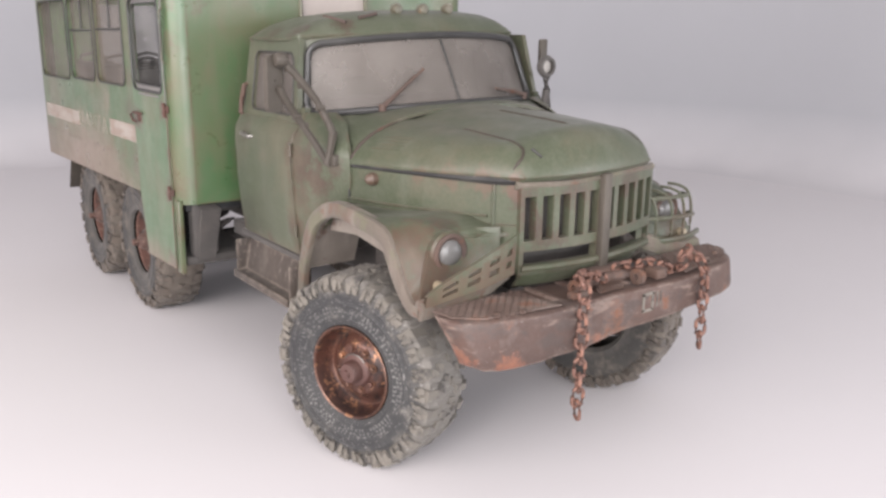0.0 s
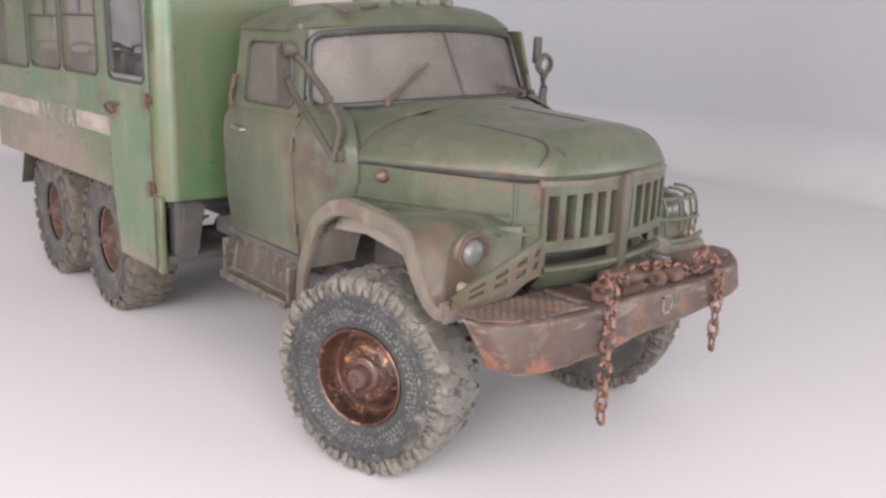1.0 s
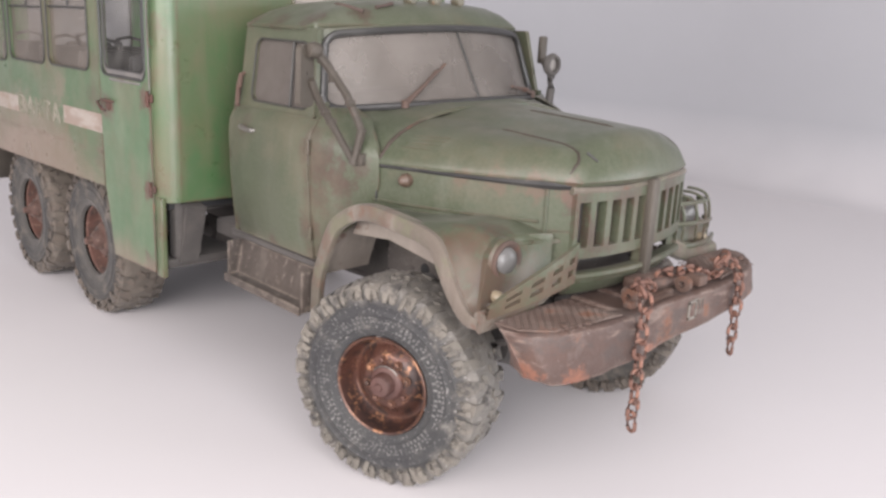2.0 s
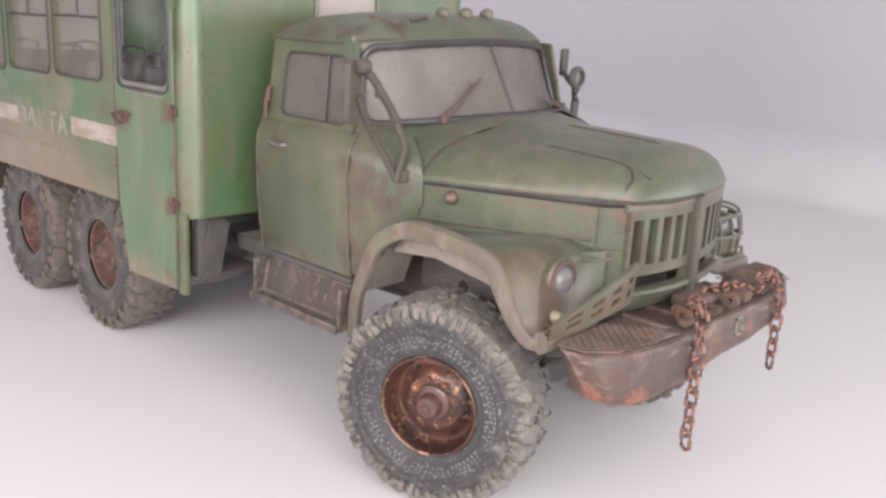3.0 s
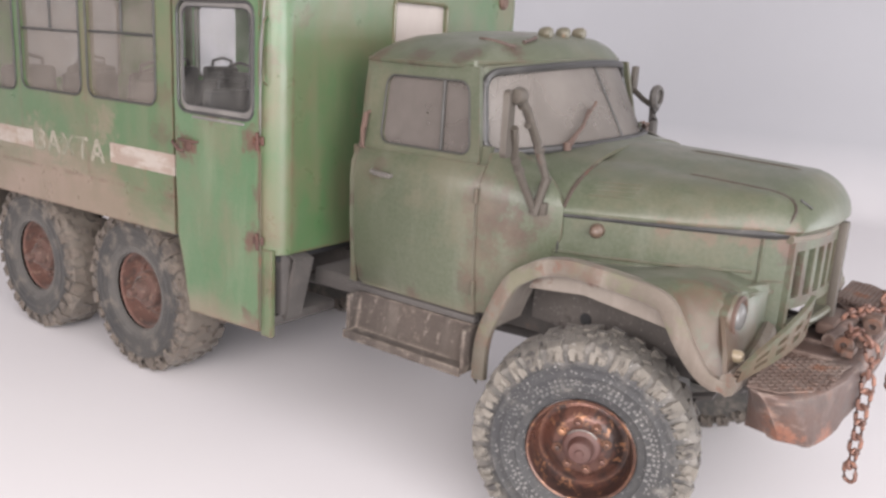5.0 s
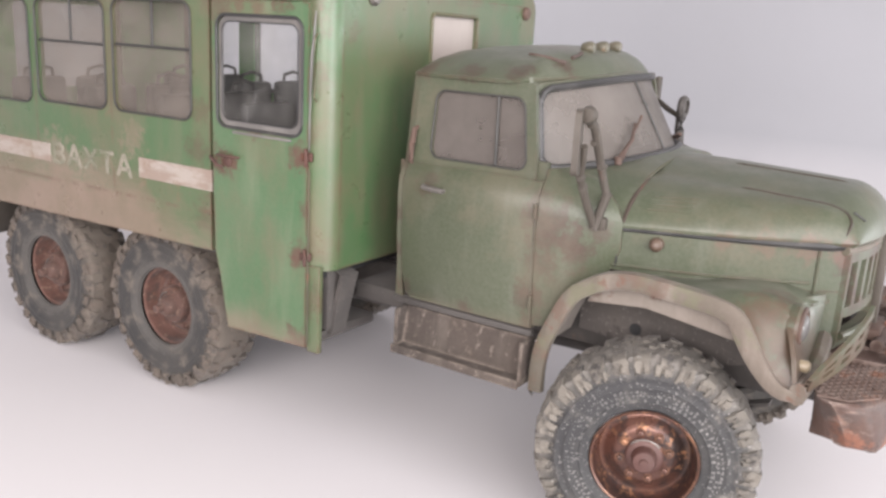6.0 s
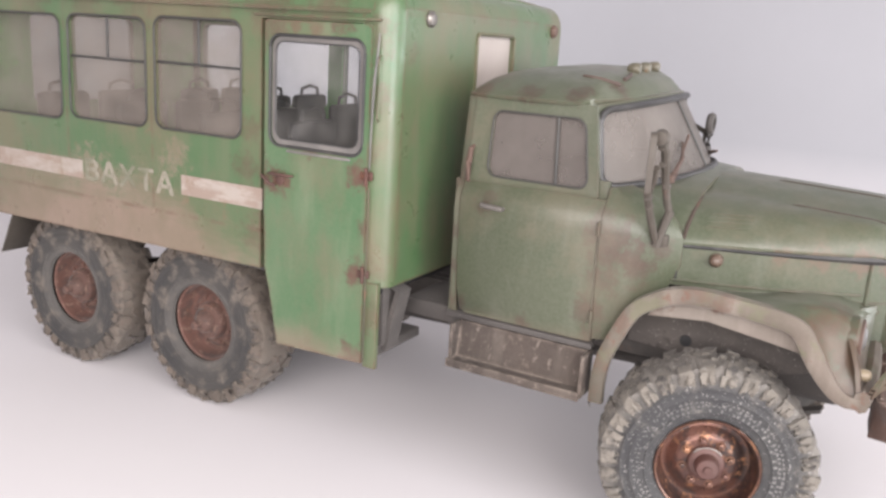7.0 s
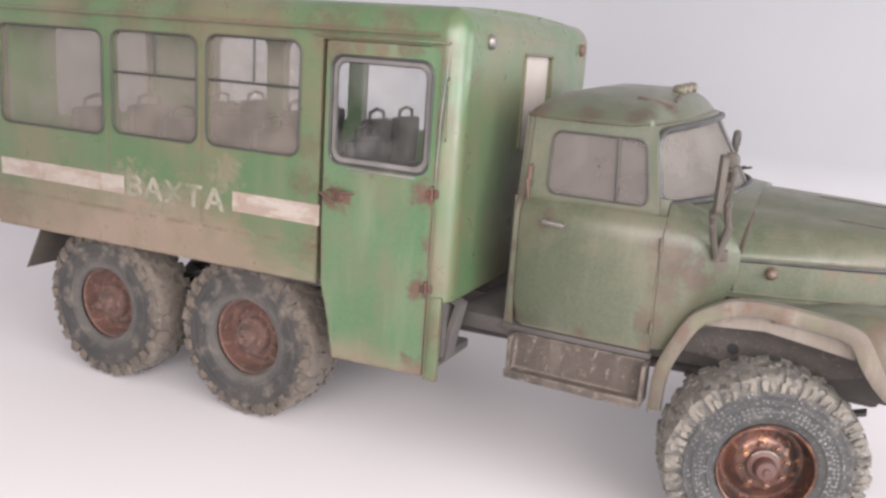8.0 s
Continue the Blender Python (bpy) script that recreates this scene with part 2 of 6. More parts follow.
def radial(nt, r0, r1):
    """Mask that grows with the distance from the wheel's axle."""
    c = nt.nodes.new("ShaderNodeTexCoord")
    mp = nt.nodes.new("ShaderNodeMapping")
    mp.inputs["Scale"].default_value = (1, 0, 1)
    nt.links.new(c.outputs["Object"], mp.inputs["Vector"])
    ln = nt.nodes.new("ShaderNodeVectorMath")
    ln.operation = "LENGTH"
    nt.links.new(mp.outputs["Vector"], ln.inputs[0])
    n = noise_tex(nt, 12.0, 7, 0.72)
    m = nt.nodes.new("ShaderNodeMath")
    m.operation = "MULTIPLY_ADD"
    nt.links.new(n, m.inputs[0])
    m.inputs[1].default_value = 0.22
    nt.links.new(ln.outputs["Value"], m.inputs[2])
    return ramp(nt, m.outputs[0], r0 + 0.11, r1 + 0.11)


def speckle(nt, lo):
    return ramp(nt, noise_tex(nt, 60.0, 3, 0.8), lo, lo + 0.05)


over(M_TYRE, lambda nt: radial(nt, 0.43, 0.53), (0.175, 0.16, 0.142), 0.8)
over(M_TYRE, lambda nt: speckle(nt, 0.62), (0.42, 0.40, 0.38), 0.65)
M_TYREB = weathered("earthy_rubber", (0.022, 0.022, 0.023), (0.044, 0.041, 0.038), (0.13, 0.108, 0.088), (0.15, 0.128, 0.105), 0.60, 0.6, 0.8, bump_s=0.6, streak=False)
over(M_TYREB, lambda nt: radial(nt, 0.44, 0.53), (0.13, 0.108, 0.088), 0.85)
over(M_TYREB, lambda nt: ramp(nt, noise_tex(nt, 6.0, 8, 0.7), 0.52, 0.62), (0.13, 0.112, 0.095), 0.6)
over(M_TYREB, lambda nt: radial(nt, 0.345, 0.285), (0.12, 0.11, 0.10), 0.4)
M_MARK = weathered("dusty_rubber_marks", (0.055, 0.055, 0.056), (0.16, 0.155, 0.15), (0.05, 0.05, 0.05), (0.40, 0.38, 0.35), 0.56, 0.5, 0.8, streak=False)
M_LUG = weathered("muddy_tread", (0.157, 0.140, 0.119), (0.106, 0.097, 0.083), (0.047, 0.043, 0.041), (0.281, 0.251, 0.212), 0.54, 0.6, 0.8, bump_s=0.6, streak=False)
M_LUGB = weathered("earthy_tread", (0.111, 0.088, 0.071), (0.072, 0.060, 0.050), (0.076, 0.068, 0.064), (0.323, 0.272, 0.221), 0.58, 0.6, 0.85, bump_s=0.6, streak=False)
M_DARK = weathered("grimy_chassis", (0.036, 0.032, 0.030), (0.058, 0.052, 0.048), (0.10, 0.062, 0.046), (0.15, 0.13, 0.115), 0.66, 0.35, 0.7, streak=False)
over(M_DARK, lambda nt: speckle(nt, 0.66), (0.36, 0.33, 0.30), 0.5)
M_MIRROR = weathered("mirror_grime", (0.046, 0.038, 0.030), (0.066, 0.055, 0.043), (0.085, 0.055, 0.042), (0.16, 0.14, 0.12), 0.6, 0.4, 0.6, streak=False, sheen=0.04)
M_WING = weathered("dusty_inner_wing", (0.066, 0.058, 0.054), (0.092, 0.080, 0.072), (0.045, 0.038, 0.035), (0.17, 0.15, 0.135), 0.60, 0.4, 0.75, bump_s=0.5, streak=False)
over(M_WING, lambda nt: speckle(nt, 0.63), (0.36, 0.33, 0.31), 0.6)
M_MUD = weathered("muddy_step", (0.14, 0.115, 0.095), (0.20, 0.175, 0.15), (0.10, 0.06, 0.045), (0.32, 0.28, 0.245), 0.58, 0.6, 0.8, bump_s=0.6)
M_STEP = weathered("scraped_step_plate", (0.035, 0.027, 0.023), (0.061, 0.047, 0.039), (0.156, 0.129, 0.105), (0.203, 0.176, 0.148), 0.60, 0.35, 0.8, bump_s=0.8, sheen=0.05)
M_SEAL = weathered("black_rubber_seal", (0.025, 0.025, 0.024), (0.042, 0.041, 0.038), (0.059, 0.049, 0.041), (0.059, 0.055, 0.049), 0.62, 0.4, 0.5, streak=False, sheen=0.03)
M_GLOSS = weathered("glossy_rubber_and_gap_black", (0.022, 0.022, 0.023), (0.035, 0.034, 0.033), (0.10, 0.09, 0.08), (0.09, 0.085, 0.08), 0.66, 0.35, 0.34, streak=False, sheen=0.0)
M_TRIM = weathered("grey_window_trim", (0.105, 0.10, 0.095), (0.14, 0.13, 0.122), (0.10, 0.09, 0.08), (0.30, 0.28, 0.26), 0.66, 0.4, 0.35, streak=False)
M_HUB = weathered("brick_red_hub", (0.115, 0.045, 0.036), (0.080, 0.042, 0.036), (0.19, 0.085, 0.055), (0.12, 0.08, 0.066), 0.58, 0.4, 0.5, 0.15, bump_s=0.5, streak=False, sheen=0.0)
M_RUSTLINE = weathered("rubbed_brown_paint", (0.105, 0.078, 0.055), (0.085, 0.078, 0.055), (0.17, 0.09, 0.06), (0.16, 0.13, 0.10), 0.60, 0.4, 0.6, streak=False)
M_CREASE = weathered("rusty_shaded_crease", (0.042, 0.028, 0.020), (0.034, 0.028, 0.020), (0.070, 0.036, 0.025), (0.075, 0.058, 0.045), 0.60, 0.4, 0.6, streak=False, sheen=0.04)
M_WHITE = weathered("worn_white_paint", (0.315, 0.275, 0.245), (0.255, 0.225, 0.195), (0.22, 0.175, 0.13), (0.34, 0.30, 0.25), 0.62, 0.5, 0.6)
M_BLANK = weathered("blanking_card", (0.37, 0.325, 0.30), (0.33, 0.29, 0.265), (0.34, 0.29, 0.25), (0.52, 0.47, 0.43), 0.70, 0.3, 0.6)
M_FADED = weathered("faded_white_letters", (0.245, 0.222, 0.180), (0.18, 0.17, 0.13), (0.14, 0.13, 0.08), (0.24, 0.20, 0.15), 0.55, 0.6, 0.6)
M_INT = weathered("interior_dark_plastic", (0.014, 0.014, 0.016), (0.024, 0.024, 0.025), (0.03, 0.03, 0.03), (0.06, 0.058, 0.055), 0.66, 0.1, 0.5, streak=False, sheen=0.0)
M_INTG = weathered("interior_green", (0.09, 0.28, 0.07), (0.12, 0.32, 0.10), (0.2, 0.2, 0.15), (0.3, 0.3, 0.25), 0.7, 0.3, 0.6)
M_CHROME = weathered("worn_bright_metal", (0.20, 0.185, 0.17), (0.14, 0.127, 0.115), (0.2, 0.11, 0.08), (0.42, 0.39, 0.36), 0.66, 0.3, 0.3, 0.7, streak=False)
M_CREAM = weathered("cream_lens", (0.24, 0.195, 0.13), (0.20, 0.16, 0.11), (0.25, 0.15, 0.09), (0.45, 0.39, 0.30), 0.64, 0.4, 0.35, streak=False)
M_ORANGE = weathered("orange_lens", (0.068, 0.038, 0.025), (0.055, 0.036, 0.025), (0.137, 0.091, 0.064), (0.227, 0.182, 0.146), 0.66, 0.4, 0.35, streak=False, sheen=0)
over(M_RIM, lambda nt: ramp(nt, noise_tex(nt, 6.5, 8, 0.66), 0.46, 0.53), (0.040, 0.030, 0.029), 0.9)
over(M_RIM, lambda nt: radial(nt, 0.23, 0.262), (0.09, 0.05, 0.042), 0.8)
over(M_RIM, lambda nt: ramp(nt, noise_tex(nt, 14.0, 7, 0.72), 0.56, 0.62), (0.42, 0.21, 0.115), 0.7)
worn_edges(M_RIM, (0.34, 0.17, 0.10), 0.5, 0.014)
over(M_BUMP, lambda nt: spots(nt, [(0.80, -0.92, 0.86, 0.17), (0.91, -0.70, 0.86, 0.13), (0.74, -0.95, 0.98, 0.10), (0.97, -0.2, 0.88, 0.10)]), (0.27, 0.108, 0.064), 0.7)
over(M_BUMP, lambda nt: ramp(nt, noise_tex(nt, 5.0, 8, 0.72, (0.7, 0.7, 2.6)), 0.57, 0.62), (0.24, 0.18, 0.15), 0.5)
over(M_BUMP, lambda nt: ramp(nt, noise_tex(nt, 4.0, 8, 0.7, (1.0, 0.8, 1.6)), 0.46, 0.40), (0.06, 0.045, 0.04), 0.7)
over(M_BUMP, lambda nt: speckle(nt, 0.68), (0.50, 0.46, 0.43), 0.6)

over(M_LUG, lambda nt: ramp(nt, noise_tex(nt, 8.0, 8, 0.75), 0.52, 0.60), (0.065, 0.060, 0.056), 0.65)
over(M_LUG, lambda nt: speckle(nt, 0.64), (0.38, 0.35, 0.31), 0.5)
over(M_LUGB, lambda nt: ramp(nt, noise_tex(nt, 9.0, 8, 0.8), 0.50, 0.58), (0.05, 0.044, 0.040), 0.75)
over(M_CAB, lambda nt: speckle(nt, 0.72), (0.34, 0.31, 0.27), 0.4)
over(M_BUS, lambda nt: speckle(nt, 0.70), (0.34, 0.31, 0.26), 0.5)
over(M_WHITE, lambda nt: ramp(nt, noise_tex(nt, 6.0, 8, 0.72, (0.45, 1.0, 1.4)), 0.46, 0.58), MUDTONE, 0.7)
over(M_FADED, lambda nt: ramp(nt, noise_tex(nt, 5.0, 7, 0.65), 0.45, 0.56), (0.100, 0.110, 0.066), 0.6)
over(M_STEP, lambda nt: ramp(nt, noise_tex(nt, 16.0, 8, 0.78, (1.2, 1.0, 0.8)), 0.57, 0.64), (0.30, 0.255, 0.215), 0.5)
over(M_BUS, lambda nt: ramp(nt, noise_tex(nt, 1.6, 8, 0.68, (0.8, 1.0, 0.6)), 0.42, 0.60), (0.125, 0.104, 0.064), 0.7)
over(M_BDOOR, lambda nt: ramp(nt, noise_tex(nt, 1.9, 8, 0.68, (1.0, 1.0, 0.6)), 0.48, 0.64), (0.125, 0.104, 0.064), 0.55)
over(M_CAB, lambda nt: ramp(nt, noise_tex(nt, 2.0, 8, 0.7), 0.48, 0.62), (0.115, 0.098, 0.068), 0.45)
over(M_RIMD, lambda nt: ramp(nt, noise_tex(nt, 13.0, 8, 0.70), 0.52, 0.59), (0.040, 0.032, 0.030), 0.55)
over(M_RIMD, lambda nt: ramp(nt, noise_tex(nt, 21.0, 7, 0.70), 0.56, 0.63), (0.25, 0.17, 0.13), 0.6)
worn_edges(M_RIMD, (0.17, 0.085, 0.065), 0.7, 0.016)
for m_ in (M_CAB, M_BUS, M_BDOOR):
    m_.node_tree.nodes["Principled BSDF"].inputs["Coat Weight"].default_value = 0.3
    m_.node_tree.nodes["Principled BSDF"].inputs["Coat Roughness"].default_value = 0.34
M_CAB.node_tree.nodes["Principled BSDF"].inputs["Specular IOR Level"].default_value = 0.28
worn_edges(M_CAB, (0.085, 0.054, 0.038), 0.6, 0.02)
worn_edges(M_BUS, (0.10, 0.058, 0.038))
worn_edges(M_BDOOR, (0.10, 0.052, 0.034))
over(M_LIP, lambda nt: ramp(nt, noise_tex(nt, 4.0, 8, 0.72), 0.50, 0.58), (0.115, 0.112, 0.07), 0.75)
over(M_LIP, lambda nt: ramp(nt, noise_tex(nt, 9.0, 8, 0.75), 0.58, 0.63), (0.125, 0.062, 0.042), 0.7)
over(M_LIP, lambda nt: ramp(nt, noise_tex(nt, 3.4, 8, 0.72), 0.52, 0.60), (0.115, 0.070, 0.052), 0.65)
worn_edges(M_BUMP, (0.26, 0.20, 0.17), 0.8)
worn_edges(M_STEP, (0.22, 0.18, 0.15), 0.6)


def glass(name, tint, dust, film, vary=0.14):
    """Clear pane under an uneven dust film."""
    m, nt, b = material(name)
    out = nt.nodes["Material Output"]
    tr = add(nt, "ShaderNodeBsdfTransparent", Color=(*tint, 1))
    b.inputs["Base Color"].default_value = (*dust, 1)
    b.inputs["Roughness"].default_value = 0.32
    b.inputs["Specular IOR Level"].default_value = 0.35
    mx = nt.nodes.new("ShaderNodeMixShader")
    f = ramp(nt, noise_tex(nt, 2.6, 4), 0.3, 0.7, film - vary, film + vary)
    nt.links.new(f, mx.inputs["Fac"])
    nt.links.new(tr.outputs[0], mx.inputs[1])
    nt.links.new(b.outputs[0], mx.inputs[2])
    nt.links.new(mx.outputs[0], out.inputs["Surface"])
    return m


M_GLASS = glass("dusty_glass", (0.95, 0.95, 0.94), (0.23, 0.200, 0.176), 0.33, 0.15)
M_CLEAR = glass("clear_door_glass", (0.96, 0.96, 0.96), (0.55, 0.53, 0.5), 0.06, 0.06)
M_SCREEN = glass("hazy_windscreen", (0.80, 0.77, 0.74), (0.205, 0.185, 0.170), 0.52)
M_SIDE = glass("grimy_side_glass", (0.72, 0.69, 0.66), (0.145, 0.128, 0.117), 0.60)


def plain(name, base, rough, var=0.04, scale=3.0):
    m, nt, b = material(name)
    col = mix(nt, noise_tex(nt, scale, 4), base, tuple(c * (1 - var) for c in base))
    nt.links.new(col, b.inputs["Base Color"])
    b.inputs["Roughness"].default_value = rough
    return m


def shade_graded_paper(name, low, high, z0, z1, rough):
    """Backdrop paper, white at its foot to grey above: the wall's shading put into colour."""
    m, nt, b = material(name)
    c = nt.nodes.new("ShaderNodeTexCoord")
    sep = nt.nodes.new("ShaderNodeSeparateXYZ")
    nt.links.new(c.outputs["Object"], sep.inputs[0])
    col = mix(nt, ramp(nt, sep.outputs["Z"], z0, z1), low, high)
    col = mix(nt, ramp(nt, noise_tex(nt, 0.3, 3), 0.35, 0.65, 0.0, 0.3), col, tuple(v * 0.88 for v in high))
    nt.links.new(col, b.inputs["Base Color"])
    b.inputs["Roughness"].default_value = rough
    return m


M_WALL = shade_graded_paper("shade_graded_backdrop", (0.66, 0.635, 0.645), (0.39, 0.39, 0.41), 0.05, 1.1, 0.8)
M_PAPER = plain("white_table_paper", (0.66, 0.635, 0.645), 0.75, 0.05, 0.5)
M_LENS = plain("headlamp_lens", (0.17, 0.165, 0.16), 0.25, 0.5, 14.0)


# ---- shaping helpers ----
def root(name, label, category, kind="", group=""):
    ob = new(name)
    ob.empty_display_size = 0.1
    ob.scale = (S, S, S)
    return tagged(ob, label, category, group, kind)


def lerp(tab, x):
    for (a, b), (c, d) in zip(tab, tab[1:]):
        if x <= c:
            return b + (d - b) * max(0.0, min(1.0, (x - a) / (c - a)))
    return tab[-1][1]


STATIONS = [(-5.45, -0.035), (-4.6, -0.04), (-4.14, -0.015), (-3.3, 0.02), (-2.6, 0.032), (-1.3, 0.033), (-0.7, 0.025), (0.0, 0.0), (0.6, -0.025), (1.1, -0.01)]


def trued(co):
    """Moves a drawn station along the lorry, and the cab's heights, to the model's true ones."""
    cab_share = max(0.0, min(1.0, (co.x + 1.8) / 0.2)) if abs(co.y) < 1.6 else 0.0
    skew = 0.03 * max(0.0, -2.7 - co.x)   # the crew body sits a little askew on its frame
    return Vector((co.x + lerp(STATIONS, co.x), co.y - skew, co.z - cab_share * (0.010 * (co.z - 0.6) - 0.026 * max(0.0, co.y + 0.93))))


def part(name, bm, mat, parent, label="", smooth=True, doubles=True, true=None):
    if doubles:
        bmesh.ops.remove_doubles(bm, verts=bm.verts, dist=0.0004)
    if true if true is not None else parent is lorry or (parent is not None and parent.name.split(".")[0] not in ("tyre", "chain")):
        for v in bm.verts:
            v.co = trued(v.co)
    bmesh.ops.recalc_face_normals(bm, faces=bm.faces)
    me = bpy.data.meshes.new(name)
    bm.to_mesh(me)
    bm.free()
    me.materials.append(mat)
    if smooth:
        for p in me.polygons:
            p.use_smooth = True
        me.set_sharp_from_angle(angle=radians(38))
    ob = new(name, me)
    ob.parent = parent
    if label:
        ob["label"] = label
    return ob


def B():
    return bmesh.new()


def box(bm, x0, x1, y0, y1, z0, z1, bev=0.0, seg=2):
    r = bmesh.ops.create_cube(bm, size=1.0)
    for v in r["verts"]:
        v.co = Vector(((x0 + x1) / 2 + v.co.x * (x1 - x0), (y0 + y1) / 2 + v.co.y * (y1 - y0), (z0 + z1) / 2 + v.co.z * (z1 - z0)))
    if bev:
        es = {e for v in r["verts"] for e in v.link_edges}
        bmesh.ops.bevel(bm, geom=list(es), offset=bev, segments=seg, affect="EDGES", profile=0.5)
    return bm


def grid(bm, rows, close_u=False, close_v=False):
    """Quads between rows of points."""
    vs = [[bm.verts.new(p) for p in r] for r in rows]
    n, k = len(vs), len(vs[0])
    for i in range(n if close_u else n - 1):
        for j in range(k if close_v else k - 1):
            a, b, c, d = vs[i][j], vs[i][(j + 1) % k], vs[(i + 1) % n][(j + 1) % k], vs[(i + 1) % n][j]
            if len({a, b, c, d}) == 4:
                bm.faces.new((a, b, c, d))
    return vs


def slab(bm, rows, off, close_v=False):
    """A sheet of points given thickness by the offset off."""
    off = Vector(off)
    top = [[Vector(p) for p in r] for r in rows]
    bot = [[p + off for p in r] for r in top]
    grid(bm, top, close_v=close_v)
    grid(bm, bot, close_v=close_v)
    for a, b in ((top[0], bot[0]), (top[-1], bot[-1])):
        grid(bm, [a, b], close_v=close_v)
    if not close_v:
        grid(bm, [[r[0] for r in top], [r[0] for r in bot]])
        grid(bm, [[r[-1] for r in top], [r[-1] for r in bot]])
    return bm


def tube(bm, pts, r, n=8, closed=False, flat=1.0):
    pts = [Vector(p) for p in pts]
    rings = []
    m = len(pts)
    up = Vector((0, 0, 1))
    for i, p in enumerate(pts):
        a = pts[(i - 1) % m] if closed or i else p
        b = pts[(i + 1) % m] if closed or i < m - 1 else p
        d = (b - a).normalized()
        u = d.cross(up)
        if u.length < 0.05:
            u = d.cross(Vector((0, 1, 0)))
        u.normalize()
        w = d.cross(u)
        rr = r[i] if isinstance(r, (list, tuple)) else r
        rings.append([p + rr * (math.cos(t) * u + flat * math.sin(t) * w) for t in [2 * math.pi * k / n for k in range(n)]])
    vs = grid(bm, rings, close_u=closed, close_v=True)
    if not closed:
        bm.faces.new(vs[0])
        bm.faces.new(vs[-1])
    return bm


def lathe(bm, profile, centre, n=48, axis="y"):
    """Turns (radius, along) points round an axis through centre."""
    c = Vector(centre)
    rows = []
    for r, a in profile:
        row = []
        for k in range(n):
            t = 2 * math.pi * k / n
            if axis == "y":
                row.append(c + Vector((r * math.cos(t), a, r * math.sin(t))))
            elif axis == "x":
                row.append(c + Vector((a, r * math.cos(t), r * math.sin(t))))
            else:
                row.append(c + Vector((r * math.cos(t), r * math.sin(t), a)))
        rows.append(row)
    grid(bm, rows, close_v=True)
    return bm


def rrect(x0, x1, z0, z1, r, n=6):
    """Loop of a rectangle with round corners, 4 * (n + 1) points."""
    pts = []
    for cx, cz, t0 in ((x1 - r, z1 - r, 0), (x0 + r, z1 - r, 90), (x0 + r, z0 + r, 180), (x1 - r, z0 + r, 270)):
        for k in range(n + 1):
            t = radians(t0 + 90 * k / n)
            pts.append((cx + r * math.cos(t), cz + r * math.sin(t)))
    return pts


def holed(bm, outer, inner, place, thick, rings=3):
    """A panel between two loops of (u, v), set in space by place(u, v) and given thickness."""
    rows = []
    for i in range(rings + 1):
        f = i / rings
        rows.append([place(a[0] + (b[0] - a[0]) * f, a[1] + (b[1] - a[1]) * f) for a, b in zip(outer, inner)])
    slab(bm, rows, thick, close_v=True)
    return bm


def pane_fill(bm, loop, place, thick):
    """A thin pane that fills a loop."""
    cx = sum(p[0] for p in loop) / len(loop)
    cz = sum(p[1] for p in loop) / len(loop)
    rows = [[place(cx + (p[0] - cx) * f, cz + (p[1] - cz) * f) for p in loop] for f in (0.02, 0.35, 0.7, 1.0)]
    slab(bm, rows, thick, close_v=True)
    return bm


def smooth(tab, n=4):
    """Catmull-Rom through tuples."""
    out = []
    p = [tab[0], *tab, tab[-1]]
    for i in range(1, len(p) - 2):
        for k in range(n):
            t = k / n
            out.append(tuple(0.5 * (2 * b + (c - a) * t + (2 * a - 5 * b + 4 * c - d) * t * t + (3 * b - a - 3 * c + d) * t ** 3)
                             for a, b, c, d in zip(p[i - 1], p[i], p[i + 1], p[i + 2])))
    out.append(tuple(tab[-1]))
    return out


lorry = None


# ---- setting: photo tent ----
FLOOR = 0.04   # height of the tabletop


def tent():
    # plan of the walls with their inward normals: side wall, round corner, back wall
    plan = [((-13.0, y), (1.0, 0.0)) for y in (-18.0, -8.0, 0.0)]
    plan += [((-13.0 + 9.0 * (1 - math.cos(t)), 1.6 + 9.0 * math.sin(t)), (math.cos(t), -math.sin(t))) for t in [radians(a) for a in range(5, 91, 5)]]
    plan += [((x, 10.6), (0.0, -1.0)) for x in (0.0, 6.0, 12.0, 22.0)]
    rows = []
    cove = 1.5
    for (x, y), (nx, ny) in plan:
        col = [(x + nx * (cove + 0.2), y + ny * (cove + 0.2), FLOOR - 0.02)]
        for k in range(13):
            t = radians(90 * k / 12)
            q = cove * (1 - math.sin(t))
            col.append((x + nx * q, y + ny * q, FLOOR + 0.004 + cove * (1 - math.cos(t))))
        col += [(x, y, 4.0), (x, y, 8.0), (x, y, 17.0)]
        rows.append(col)
    bm = B()
    grid(bm, rows)
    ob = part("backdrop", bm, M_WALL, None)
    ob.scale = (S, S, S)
    tagged(ob, "cool grey paper wall with a curved foot, shading in its colour", "backdrop", kind="structure")
    bm = B()
    slab(bm, [[(-20, -24, FLOOR), (-20, 18, FLOOR)], [(26, -24, FLOOR), (26, 18, FLOOR)]], (0, 0, -0.9))
    ob = part("floor", bm, M_PAPER, None, smooth=False)
    ob.scale = (S, S, S)
    tagged(ob, "plain white matt tabletop under the model", "tabletop", kind="structure")


tent()

# ---- the model lorry ----
lorry = root("model_truck", "weathered green six-wheeled model bus truck on a white tabletop", "model truck")


